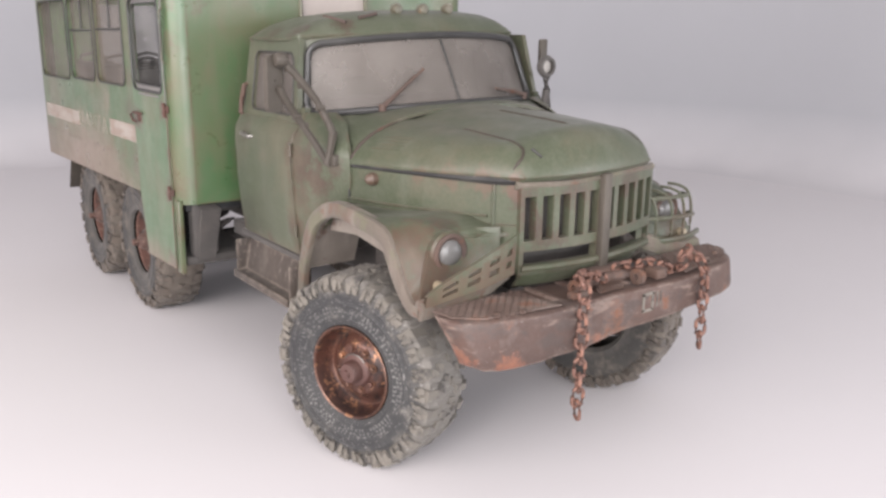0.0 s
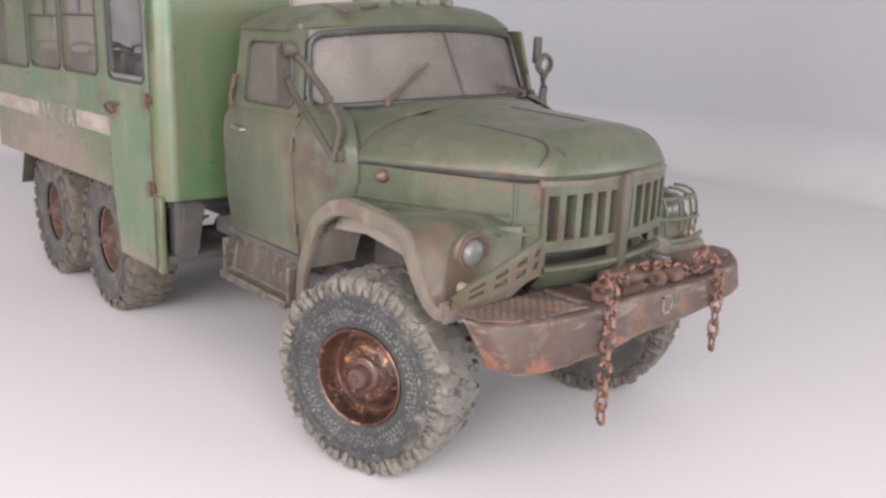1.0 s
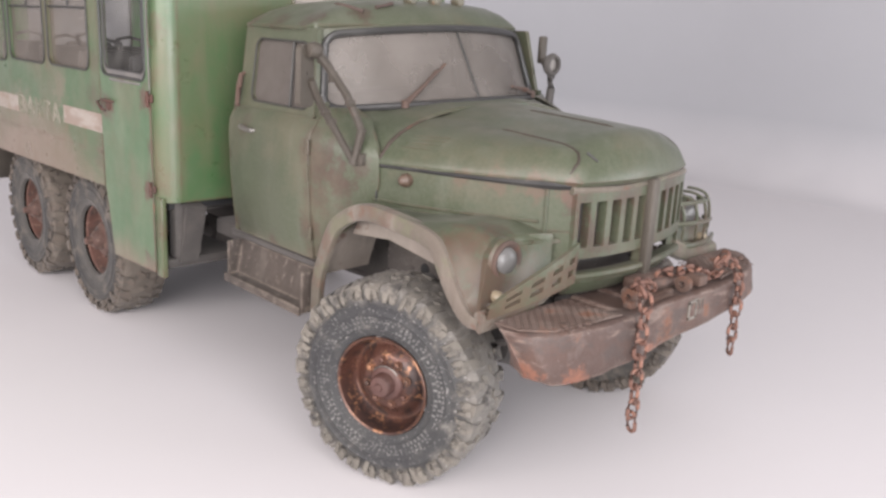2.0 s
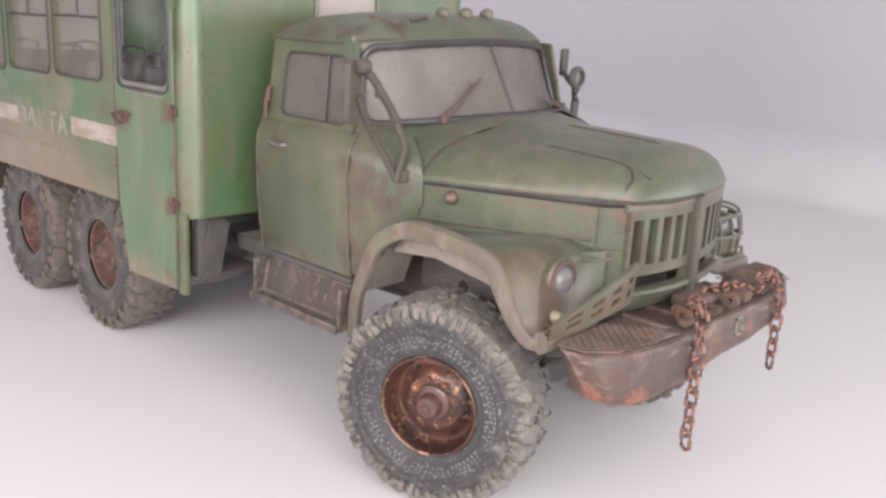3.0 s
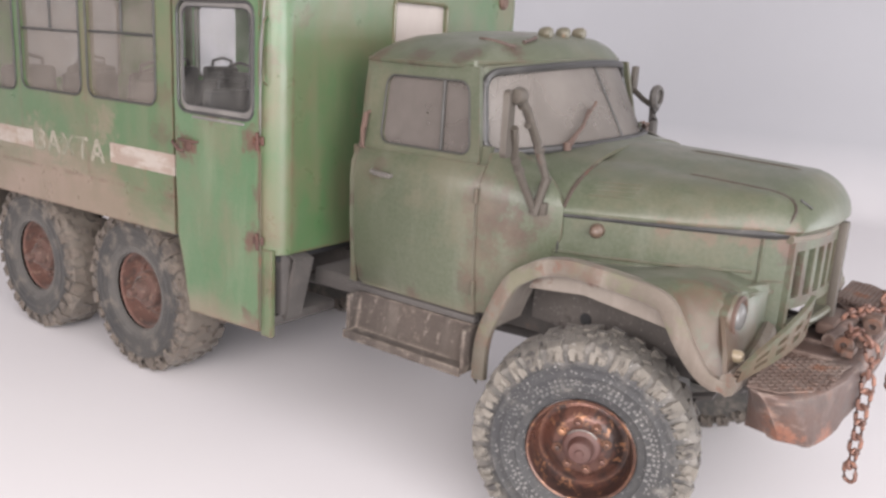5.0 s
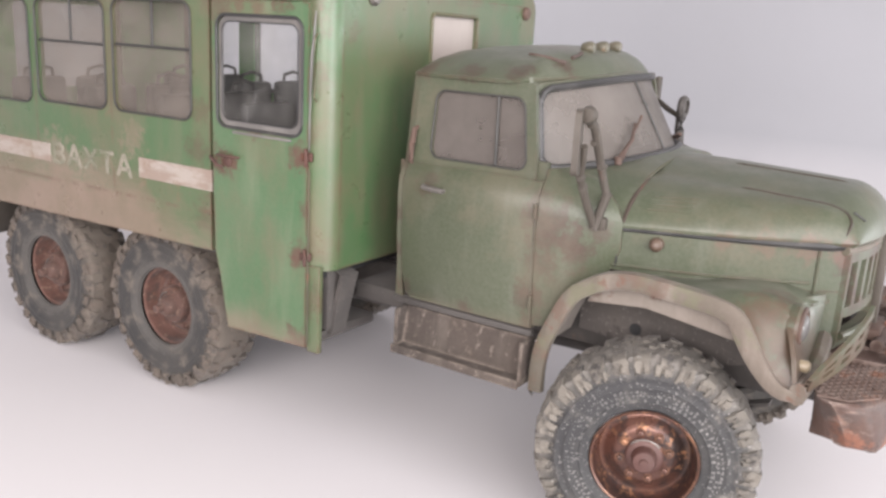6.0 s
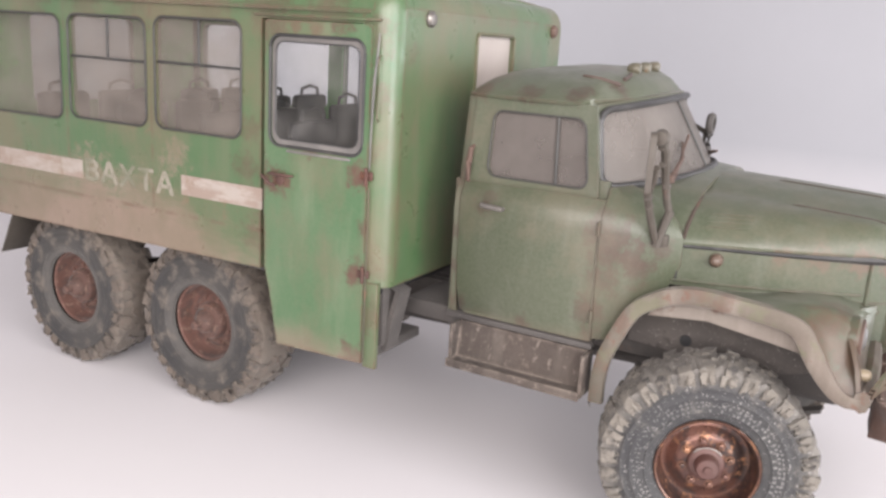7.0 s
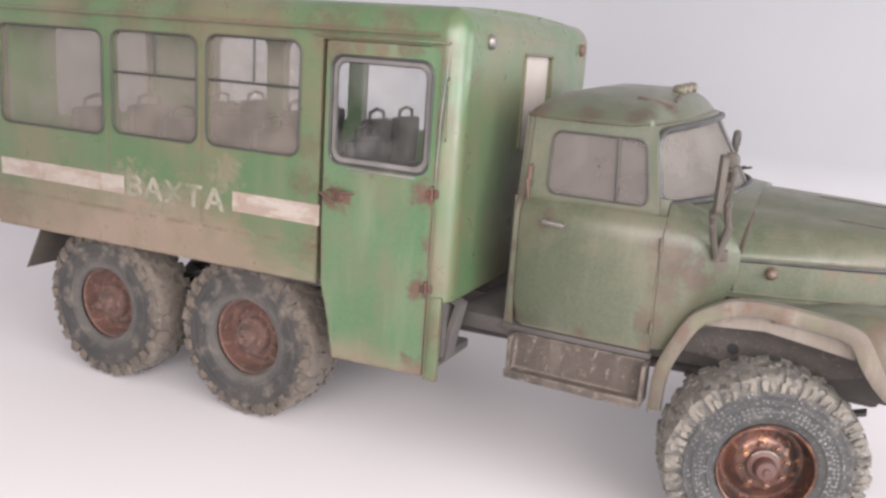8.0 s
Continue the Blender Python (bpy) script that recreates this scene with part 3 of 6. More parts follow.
# chassis ------------------------------------------------------------
def chassis():
    for y in (-0.40, 0.32):
        bm = B()
        box(bm, -5.2, 0.72, y, y + 0.07, 0.83, 1.03, 0.012)
        part("frame_rail", bm, M_DARK, lorry)
    for x in (-4.9, -3.9, -2.9, -1.6, -0.7, 0.45):
        bm = B()
        box(bm, x - 0.05, x + 0.05, -0.34, 0.33, 0.86, 0.99, 0.012)
        part("cross_member", bm, M_DARK, lorry)
    for x in AXLES:
        bm = B()
        tube(bm, [(x, -0.75, 0.56), (x, -0.2, 0.56), (x, 0.2, 0.56), (x, 0.75, 0.56)], 0.065, 12)
        lathe(bm, [(0.0, -0.19), (0.12, -0.16), (0.19, 0), (0.12, 0.16), (0.0, 0.19)], (x, 0.02, 0.57), 20)
        part("axle", bm, M_DARK, lorry)
        for y in (-0.56, 0.5):
            bm = B()
            for k in range(5):
                h = 0.5 - 0.075 * k
                pts = [(x - h + 2 * h * i / 8, 0.83 - 0.035 * k - 0.10 * (1 - ((i - 4) / 4) ** 2)) for i in range(9)]
                slab(bm, [[(px, y, pz) for px, pz in pts], [(px, y + 0.07, pz) for px, pz in pts]], (0, 0, -0.02))
            part("leaf_spring", bm, M_DARK, lorry)
    bm = B()
    tube(bm, [(-3.3, -0.02, 0.6), (-0.1, -0.02, 0.68)], 0.045, 10)
    part("drive_shaft", bm, M_DARK, lorry)
    # crate in front of the crew body's door
    bm = B()
    box(bm, -1.97, -1.87, -1.16, -0.98, 0.80, 1.17, 0.03)
    slab(bm, [[(-1.88, -1.13, 1.17), (-1.88, -1.0, 1.17)], [(-1.80, -1.11, 1.13), (-1.80, -0.98, 1.13)], [(-1.84, -1.12, 0.95), (-1.84, -1.0, 0.95)], [(-1.86, -1.13, 0.78), (-1.86, -1.02, 0.78)]], (-0.03, 0, 0))
    for v in bm.verts:   # battered
        v.co += 0.012 * noise.noise_vector(v.co * 9)
    part("battery_box", bm, M_DARK, lorry, "dark battered box under the body")
    bm = B()
    box(bm, -1.92, -1.50, -0.86, 0.82, 0.93, 1.03, 0.015)
    part("body_bearer", bm, M_DARK, lorry)
    bm = B()
    tube(bm, [(-2.6, 0.55, 0.78), (-1.7, 0.55, 0.78)], 0.25, 20)
    part("fuel_tank", bm, M_DARK, lorry)
    # inner wheel arch plates of the front axle
    for s in (-1, 1):
        bm = B()
        slab(bm, [[(-0.66, s * 0.46, 0.93), (-0.66, s * 0.46, 1.40)], [(-0.2, s * 0.46, 0.90), (-0.2, s * 0.46, 1.40)], [(0.2, s * 0.46, 0.93), (0.2, s * 0.46, 1.40)], [(0.5, s * 0.46, 1.02), (0.5, s * 0.46, 1.40)]], (0, -s * 0.02, 0))
        tube(bm, [(-0.12, s * 0.45, 1.20), (-0.12, s * 0.52, 1.20)], 0.045, 14)
        tube(bm, [(0.10, s * 0.45, 1.16), (0.10, s * 0.50, 1.16)], 0.02, 8)
        tube(bm, [(-0.34, s * 0.45, 1.27), (-0.34, s * 0.49, 1.27)], 0.018, 8)
        wing = part("inner_wing", bm, M_WING, lorry, "dusty grey inner wing")
        # dark disc stands in for the shade inside a round hole
        bm = B()
        lathe(bm, [(0.034, 0.0), (0.032, -0.004), (0.0, -0.004)] if s < 0 else [(0.034, 0.0), (0.032, 0.004), (0.0, 0.004)], (-0.33, s * 0.462, 0.995), 18)
        part("blanking_plug", bm, M_INT, wing)
        bm = B()
        slab(bm, [[(-0.45, s * 0.87, 1.24), (-0.40, s * 0.87, 1.34)], [(-0.15, s * 0.87, 1.27), (-0.15, s * 0.87, 1.40)], [(0.12, s * 0.87, 1.235), (0.12, s * 0.87, 1.37)], [(0.30, s * 0.87, 1.21), (0.30, s * 0.87, 1.35)]], (0, -s * 0.12, 0))
        part("wing_stiffener", bm, M_MUD, lorry, "dusty grey stiffener inside the wheel arch")
    bm = B()
    box(bm, -0.3, 0.5, -0.3, 0.3, 0.75, 1.5, 0.04)
    part("engine_block", bm, M_DARK, lorry)
    for y in (-0.85, 0.85):
        bm = B()
        slab(bm, [[(-5.06, y - 0.28, 1.12), (-5.06, y + 0.28, 1.12)], [(-5.24, y - 0.28, 0.76), (-5.24, y + 0.28, 0.76)]], (-0.02, 0, -0.01))
        part("mud_flap", bm, M_MIRROR, lorry)
    bm = B()
    box(bm, -5.38, -2.0, -1.10, 0.98, 1.07, 1.115, 0.01)
    part("body_underframe", bm, M_DARK, lorry)


AXLES = (-0.075, -3.315, -4.565)
STEER = 19.0
TR, TW = 0.555, 0.34   # tyre radius over the lugs and width


def wheel(x, y, side, mat_rim, mat_lug, turn=0.0, front=False):
    """Tyre with lugs; rim, hub and nuts are its parts. side -1 faces -y."""
    rnd = random.Random(int(x * 100 + y * 10))
    bm = B()
    hw = TW / 2
    prof = [(0.262, -hw * 0.80), (0.27, -hw * 0.93), (0.285, -hw * 0.985), (0.30, -hw * 0.99), (0.312, -hw * 1.03), (0.318, -hw * 1.055), (0.324, -hw * 1.03), (0.35, -hw * 1.045), (0.385, -hw * 1.05), (0.39, -hw * 1.07), (0.396, -hw * 1.07), (0.402, -hw * 1.045), (0.43, -hw * 1.05), (0.435, -hw * 1.065), (0.441, -hw * 1.065), (0.446, -hw * 1.04), (0.48, -hw * 0.98),
            (0.506, -hw * 0.955), (0.521, -hw * 0.88), (0.529, -hw * 0.75), (0.532, -hw * 0.55), (0.534, -hw * 0.3), (0.534, 0.0), (0.534, hw * 0.3), (0.531, hw * 0.6), (0.510, hw * 0.88), (0.48, hw * 0.98),
            (0.40, hw * 1.03), (0.29, hw * 0.97), (0.262, hw * 0.8)]
    if front:   # grooves half filled with dried mud
        prof = [(r + (0.011 if r > 0.515 else 0.0), q) for r, q in prof]
    else:
        prof = [(r + (0.012 if r > 0.515 else 0.0), q * 1.02) for r, q in prof]
    lathe(bm, prof, (0, 0, 0), 260 if front else 150)
    for v in bm.verts:   # caked mud on the tread
        r = math.hypot(v.co.x, v.co.z)
        if r > 0.45:
            k = 1 + (0.016 * noise.noise(v.co * 13 + Vector((x, y, 0))) + 0.014 * noise.noise(v.co * 41) + (0.012 * noise.noise(v.co * 85) if front else 0.0)) / r
            v.co.x *= k
            v.co.z *= k
    tyre = part("tyre", bm, M_TYRE if front and side < 0 else M_TYREB, lorry, "dusty black rubber tyre with chunky mud lugs", doubles=False, true=False)
    k = 0.95 if front else 1.0
    tyre.matrix_local = pose(x, y, FLOOR + TR * k, 0, 0, (0 if side < 0 else 180) + (STEER if front else 0.0)) @ Matrix.Diagonal((k, 1, k, 1)) @ pose(0, 0, 0, 0, turn, 0)
    # raised rings of small marks on the sidewall
    bm = B()
    for rr, nn, ln in ((0.318, 74, 0.020), (0.345, 84, 0.014), (0.366, 90, 0.010)):
        for k in range(nn):
            if rnd.random() < 0.3:   # worn away or filled with dirt
                continue
            t = 2 * math.pi * (k + 0.3 * rnd.random()) / nn
            c, s_ = math.cos(t), math.sin(t)
            yy = -hw * 1.035
            r0, r1, w = rr, rr + ln * rnd.uniform(0.6, 1.1), 0.005
            q = [(r0, -w), (r1, -w), (r1, w), (r0, w)]
            a = [Vector((r * c - e * s_, yy + 0.004, r * s_ + e * c)) for r, e in q]
            grid(bm, [a, [p + Vector((0, -0.007, 0)) for p in a]], close_v=True)
            bm.faces.new([bm.verts.new(p + Vector((0, -0.007, 0))) for p in a])
    if not front:
        bm.free()
    else:
        part("sidewall_ribbing", bm, M_MARK, tyre, doubles=False, smooth=False)
    # tread: shoulder blocks with two ribs each down the sidewall, and staggered centre blocks
    bm = B()

    wr = 0.010 if front else 0.027

    def block(t0, outline, depth):
        """A block from rows of (half width fraction, radius, angle offset, half width in metres)."""
        rows = []
        for f, r, off, w in outline:
            pts = []
            for e, rr in ((-1.15, r - depth), (-1, r), (1, r), (1.15, r - depth)):
                j = 0.008 if front else 0.012
                tt = t0 + off + e * w / max(r, 0.4)
                q = Vector((rr * math.cos(tt), hw * f, rr * math.sin(tt)))
                pts.append(q + Vector((rnd.uniform(-j, j), rnd.uniform(-j, j), rnd.uniform(-j, j))))
            rows.append(pts)
        vs = grid(bm, rows)
        bm.faces.new(vs[0])
        bm.faces.new(vs[-1])
    n = 30 if front else 28
    for k in range(n):
        for sd in (-1, 1):
            t0 = 2 * math.pi * (k + (0.5 if sd > 0 else 0)) / n + rnd.uniform(-0.012, 0.012)
            top = TR + rnd.uniform(-0.009, 0.003)
            w = (0.031 if front else 0.034) + rnd.uniform(-0.005, 0.005)
            block(t0, [(sd * 1.03, 0.515, 0, w), (sd * 0.97, top - 0.012, 0, w), (sd * 0.80, top - 0.002, 0.01 * sd, w * 0.95), (sd * 0.52, top, 0.03 * sd, w * 0.8)], 0.042)
            for o in ((-0.045, 0.045) if front else (0.0,)):
                ln = rnd.uniform(0.0, 0.02)
                block(t0 + o, [(sd * 1.02, 0.455 + ln, 0, wr), (sd * 1.085, 0.462 + ln, 0, wr), (sd * 1.085, 0.505, 0, wr * 1.1), (sd * 1.03, 0.525, 0, wr * 1.2)], 0.012)
            if front:
                block(t0 + 0.03, [(sd * 0.47, top - 0.004, 0.0, 0.020), (sd * 0.34, top, 0.02 * sd, 0.026), (sd * 0.24, top - 0.002, 0.03 * sd, 0.020)], 0.03)
                block(t0 + 0.125, [(sd * 0.30, top - 0.004, 0.0, 0.018), (sd * 0.16, top, 0.02 * sd, 0.024), (sd * 0.03, top - 0.002, 0.03 * sd, 0.018)], 0.03)
                continue
            block(t0 + 0.075, [(sd * 0.46, top - 0.004, 0.0, 0.026), (sd * 0.24, top, 0.03 * sd, 0.032), (sd * 0.02, top, 0.06 * sd, 0.024)], 0.042)
    part("tread", bm, mat_lug, tyre, "mud-caked tread blocks", doubles=False)
    # rim dish
    bm = B()
    d = -hw
    if front:
        prof = [(0.262, d * 0.90), (0.268, d * 0.98), (0.262, d * 1.02), (0.254, d * 0.99), (0.247, d * 0.86), (0.243, d * 0.62), (0.236, d * 0.42), (0.222, d * 0.33), (0.205, d * 0.32), (0.188, d * 0.38),
                (0.165, d * 0.50), (0.145, d * 0.575), (0.135, d * 0.60), (0.09, d * 0.60), (0.0, d * 0.60)]
    else:
        prof = [(0.264, d * 0.93), (0.274, d * 1.0), (0.262, d * 1.03), (0.252, d * 0.98), (0.247, d * 0.80), (0.243, d * 0.55), (0.226, d * 0.42), (0.20, d * 0.40), (0.185, d * 0.46), (0.16, d * 0.60),
                (0.15, d * 0.62), (0.10, d * 0.62), (0.0, d * 0.62)]
    deep = 0.0 if front else 0.055   # rear rims sit deeper in their tyres
    lathe(bm, prof, (0, deep, 0), 56)
    part("rim", bm, mat_rim, tyre, "rusty steel wheel rim", doubles=False)
    bm = B()
    if front:
        prof = [(0.098, d * 0.58), (0.095, d * 0.68), (0.084, d * 0.74), (0.064, d * 0.76), (0.060, d * 1.00), (0.052, d * 1.07), (0.022, d * 1.09), (0.018, d * 1.15), (0.0, d * 1.155)]
    else:
        prof = [(0.13, d * 0.30), (0.125, d * 0.62), (0.115, d * 0.70), (0.078, d * 0.74), (0.066, d * 0.98), (0.05, d * 1.10), (0.030, d * 1.14), (0.026, d * 1.42), (0.016, d * 1.46), (0.0, d * 1.46)]
    lathe(bm, prof, (0, deep * 0.3, 0), 28)
    part("hub", bm, M_HUB if front else M_RIMD, tyre, "brick-red rusted hub", doubles=False)
    rb = 0.122 if front else 0.155
    for k in range(8):
        t = 2 * math.pi * (k + 0.3) / 8
        bm = B()
        c = (rb * math.cos(t), deep, rb * math.sin(t))
        lathe(bm, [(0.026, d * 0.575), (0.025, d * 0.635), (0.017, d * 0.64)], c, 12)
        lathe(bm, [(0.016, d * 0.60), (0.016, d * 0.72), (0.010, d * 0.735), (0.0, d * 0.735)], c, 6)
        part("wheel_nut", bm, mat_rim, tyre, smooth=False, doubles=False)
    # lip ring left bright by wear
    bm = B()
    tube(bm, [(0.092 * math.cos(t), d * 0.72, 0.092 * math.sin(t)) for t in [radians(a) for a in range(40, 150, 10)]], 0.0045, 6)
    part("hub_wire", bm, M_CHROME, tyre)


# front sheet metal ---------------------------------------------------
def xf(y):
    """Bow of the nose in plan."""
    return 0.715 - 0.42 * y * y


def half_edge(x):
    """Half width of the bonnet at its side seam."""
    return lerp([(-0.4, 0.815), (-0.36, 0.81), (0.0, 0.715), (0.3, 0.615), (0.52, 0.510), (0.58, 0.475), (0.63, 0.425), (0.9, 0.42)], x)


BONNET_REAR = -0.34


def bonnet_at(u, q):
    """A place on the bonnet: u along from the cowl to the nose, q across from -1 to 1."""
    ymax = half_edge(BONNET_REAR + u * (0.63 - BONNET_REAR))
    y = q * ymax
    x = BONNET_REAR + u * (xf(y) + 0.035 - BONNET_REAR)
    z_edge = 1.625 + 0.012 * u
    ridge = 1.884 - 0.030 * u - 0.018 * u * u
    flat = min(0.37, ymax * 0.8)
    top = ridge - 0.058 * min(1.0, abs(y) / flat) ** 2
    across = min(1.0, (1 - abs(q)) * ymax / (ymax - flat))
    along = min(1.0, (1 - u) * (xf(y) + 0.375) / 0.20)
    side = (1 - (1 - across) ** 2.2) ** 0.70
    front = (1 - (1 - along) ** 2.2) ** 0.62
    return Vector((x, y, z_edge + (top - z_edge) * side * front))


def bonnet():
    us = [0.80 * i / 16 for i in range(17)] + [0.80 + 0.20 * math.sin(radians(90 * i / 14)) for i in range(1, 15)]
    qs = [math.sin(radians(90 * j / 22)) for j in range(-22, 23)]
    rows = [[bonnet_at(u, q) for q in qs] for u in us]
    bm = B()
    grid(bm, rows)
    # turned-down lip, tucked in
    edge = [r[0] for r in rows] + rows[-1][1:-1] + [r[-1] for r in reversed(rows)]
    lip = [[p - Vector((0.010 * k * (p.x > 0.5), math.copysign(0.004 * k, p.y), 0.012 * k)) for p in edge] for k in (0, 1, 2)]
    grid(bm, lip)
    part("bonnet", bm, M_CAB, lorry, "faded olive bonnet with pressed ribs")
    # pressed creases: one along the shoulder that turns down at the nose, one along the middle
    # rusty lines, coloured darker still for the shade below each crease
    for s in (-1, 1):
        bm = B()
        line = [bonnet_at(0.42 + 0.49 * k / 14, s * 0.375 / half_edge(BONNET_REAR + (0.42 + 0.49 * k / 14) * 0.97)) for k in range(15)]
        turn = [(0.937, 0.82), (0.950, 0.87), (0.955, 0.92), (0.957, 0.97)]
        line += [bonnet_at(u, s * q) for u, q in turn]
        tube(bm, line, [0.001] + [0.0072] * (len(line) - 6) + [0.0082] * 4 + [0.003], 6)
        part("bonnet_crease", bm, M_CREASE, lorry)
        bm = B()
        for k in range(4):
            tube(bm, [bonnet_at(0.10, s * (0.93 - 0.030 * k)) + Vector((0, 0, 0.001)), bonnet_at(0.32, s * (0.925 - 0.034 * k)) + Vector((0, 0, 0.001))], 0.0032, 6)
        part("bonnet_louvre", bm, M_CAB, lorry)
    bm = B()
    tube(bm, [bonnet_at(0.28 + 0.52 * k / 14, -0.05) for k in range(15)], [0.001] + [0.0064] * 13 + [0.001], 6)
    part("bonnet_crease", bm, M_CREASE, lorry)
    bm = B()
    tube(bm, [bonnet_at(0.925, -0.70) + Vector((0, 0, 0.004)), bonnet_at(0.962, -0.70) + Vector((0.006, 0, 0.002))], [0.008, 0.005], 6)
    part("bonnet_stop", bm, M_SEAL, lorry)


def bonnet_gaps():
    """Dark tubes in the seams round the bonnet, standing in for shaded open gaps."""
    for s in (-1, 1):
        bm = B()
        side_line = [(x, s * (half_edge(x) - 0.010), 1.606 + 0.010 * (x + 0.34)) for x in (-0.36, -0.2, 0.0, 0.2, 0.4, 0.52, 0.57)]
        tube(bm, side_line + [(0.61, s * 0.43, 1.616), (0.652, s * 0.34, 1.618), (0.687, s * 0.2, 1.618), (0.702, 0.0, 1.618)], [0.010] * 3 + [0.012, 0.016] + [0.021] * 6, 6)
        part("bonnet_seam", bm, M_GLOSS, lorry)
        bm = B()
        pts = [bonnet_at(0.004 + 0.012 * k / 8, s * (0.995 - 0.075 * k)) + Vector((-0.002, 0, 0.003)) for k in range(6)]
        tube(bm, pts, [0.010, 0.012, 0.012, 0.010, 0.008, 0.002], 6)
        part("bonnet_rear_seam", bm, M_CREASE, lorry)


def nose():
    # plan outline at the seam, from the cowl along the side and round the bowed front
    side = smooth([(-0.38, -0.80), (-0.1, -0.735), (0.15, -0.655), (0.38, -0.56), (0.50, -0.505)], 3)
    plan = side + [(0.555, -0.475), (0.60, -0.445)]
    full = plan + [(xf(-0.41), -0.41)]
    for s in (1, -1):
        bm = B()
        slab(bm, [[(x, s * y, z - 0.024 * max(0.0, min(1.0, (x + 0.10) / 0.6)) * max(0.0, (z - 1.5) / 0.125)) for x, y in full] for z in (1.40, 1.42, 1.455, 1.60, 1.625)], (-0.02, 0.02 * s, 0))
        part("nose_side_panel", bm, M_CAB, lorry)
        bm = B()
        slab(bm, [[(x, s * y, z) for x, y in full if x > 0.36] for z in (1.19, 1.30, 1.398)], (-0.02, 0.02 * s, 0))
        part("nose_lower_panel", bm, M_CAB, lorry)
    # pressed line along the side panel
    for s in (1, -1):
        bm = B()
        tube(bm, [(x + 0.004, s * (y - 0.006), 1.428 + 0.012 * (x + 0.38)) for x, y in side], 0.0075, 6)
        part("side_moulding", bm, M_CAB, lorry, "worn pressed line along the engine side")
        for x, y, z0, z1 in ((0.53, -0.493, 1.20, 1.60), (-0.352, -0.803, 1.42, 1.62)):
            bm = B()
            tube(bm, [(x, s * y, z0), (x, s * y, z1)], 0.009 if x > 0 else 0.005, 6)
            part("panel_seam", bm, M_CAB if x > 0 else M_SEAL, lorry)
        bm = B()
        lathe(bm, [(0.034, 0.02), (0.034, -0.012), (0.029, -0.018), (0.025, -0.03), (0.015, -0.04), (0, -0.043)], (-0.170, -0.762, 1.553), 20)
        if s < 0:
            bmesh.ops.scale(bm, vec=(1, -1, 1), verts=bm.verts)
        part("side_indicator", bm, M_ORANGE, lorry, "small orange indicator lens")
    # grille: columns of slots in a bowed plate
    y = -0.405
    slot, bar = 0.057, 0.033
    edges = [(-0.425, -0.405, False)]
    for k in range(5):
        edges.append((y, y + slot, True))
        y += slot
        if k < 4:
            edges.append((y, y + bar, False))
            y += bar
    edges.append((y, 0.025, False))
    # the far half mirrors the near one about the centre bar, a little narrower
    cols = edges + [(0.04 - (b - 0.04) * 0.93, 0.04 - (a - 0.04) * 0.93, h) for a, b, h in reversed(edges)]
    cols.insert(len(edges), (0.025, 0.054, False))
    bands = [(1.155, 1.20, 0), (1.20, 1.272, 2), (1.272, 1.324, 0), (1.324, 1.54, 1), (1.54, 1.598, 0)]
    bm = B()
    for a, b, hole in cols:
        for z0, z1, kind in bands:
            wide = -0.405 < (a + b) / 2 < 0.44 and not 0.0 < (a + b) / 2 < 0.08
            if (kind == 1 and hole) or (kind == 2 and wide):
                continue
            q = B()
            slab(q, [[(xf(a) + 0.012, a, z0), (xf(a) + 0.012, a, z1)], [(xf(b) + 0.012, b, z0), (xf(b) + 0.012, b, z1)]], (-0.045, 0, 0))
            me = bpy.data.meshes.new("tmp")
            q.to_mesh(me)
            q.free()
            bm.from_mesh(me)
            bpy.data.meshes.remove(me)
    part("grille", bm, M_CAB, lorry, "olive grille with ten upright slots", smooth=False)
    bm = B()
    slab(bm, [[(xf(-0.42) - 0.13, -0.42, 1.2), (xf(-0.42) - 0.13, -0.42, 1.62)], [(0.585, 0, 1.2), (0.585, 0, 1.62)], [(xf(0.42) - 0.13, 0.42, 1.2), (xf(0.42) - 0.13, 0.42, 1.62)]], (-0.03, 0, 0))
    part("radiator", bm, M_DARK, lorry)
    # round lip under the lower opening, and the centre bar
    bm = B()
    tube(bm, [(xf(q) + 0.02, q, 1.188) for q in [-0.42 + 0.05 * k for k in range(18)]], 0.019, 8)
    part("grille_lip", bm, M_CAB, lorry)
    bm = B()
    box(bm, 0.715, 0.765, 0.016, 0.070, 1.135, 1.622, 0.01)
    part("grille_bar", bm, M_MIRROR, lorry, "brown muddy upright bar")
    bm = B()
    qs = [-0.41 + 0.41 * k / 5 for k in range(11)]
    slab(bm, [[(xf(q) + 0.006, q, 1.165), (xf(q) - 0.004, q, 1.13), (xf(q) - 0.04, q, 1.085)] for q in qs], (-0.02, 0, 0))
    part("nose_valance", bm, M_CAB, lorry, "olive valance under the grille")
    # top rail of the grille, rusty edge
    bm = B()
    tube(bm, [(xf(q) - 0.006, q, 1.594 + 0.006 * math.sin(9 * q)) for q in [-0.44 + 0.054 * k for k in range(18)]], 0.021, 8)
    part("grille_top_rail", bm, M_LIP, lorry)


FENDER = smooth([(-0.685, 0.735), (-0.682, 0.90), (-0.648, 1.045), (-0.54, 1.275), (-0.43, 1.365), (-0.325, 1.415), (-0.19, 1.437), (-0.06, 1.432), (0.10, 1.420), (0.225, 1.405), (0.32, 1.368),
                 (0.385, 1.275), (0.455, 1.165), (0.525, 1.092), (0.60, 1.075)], 3)


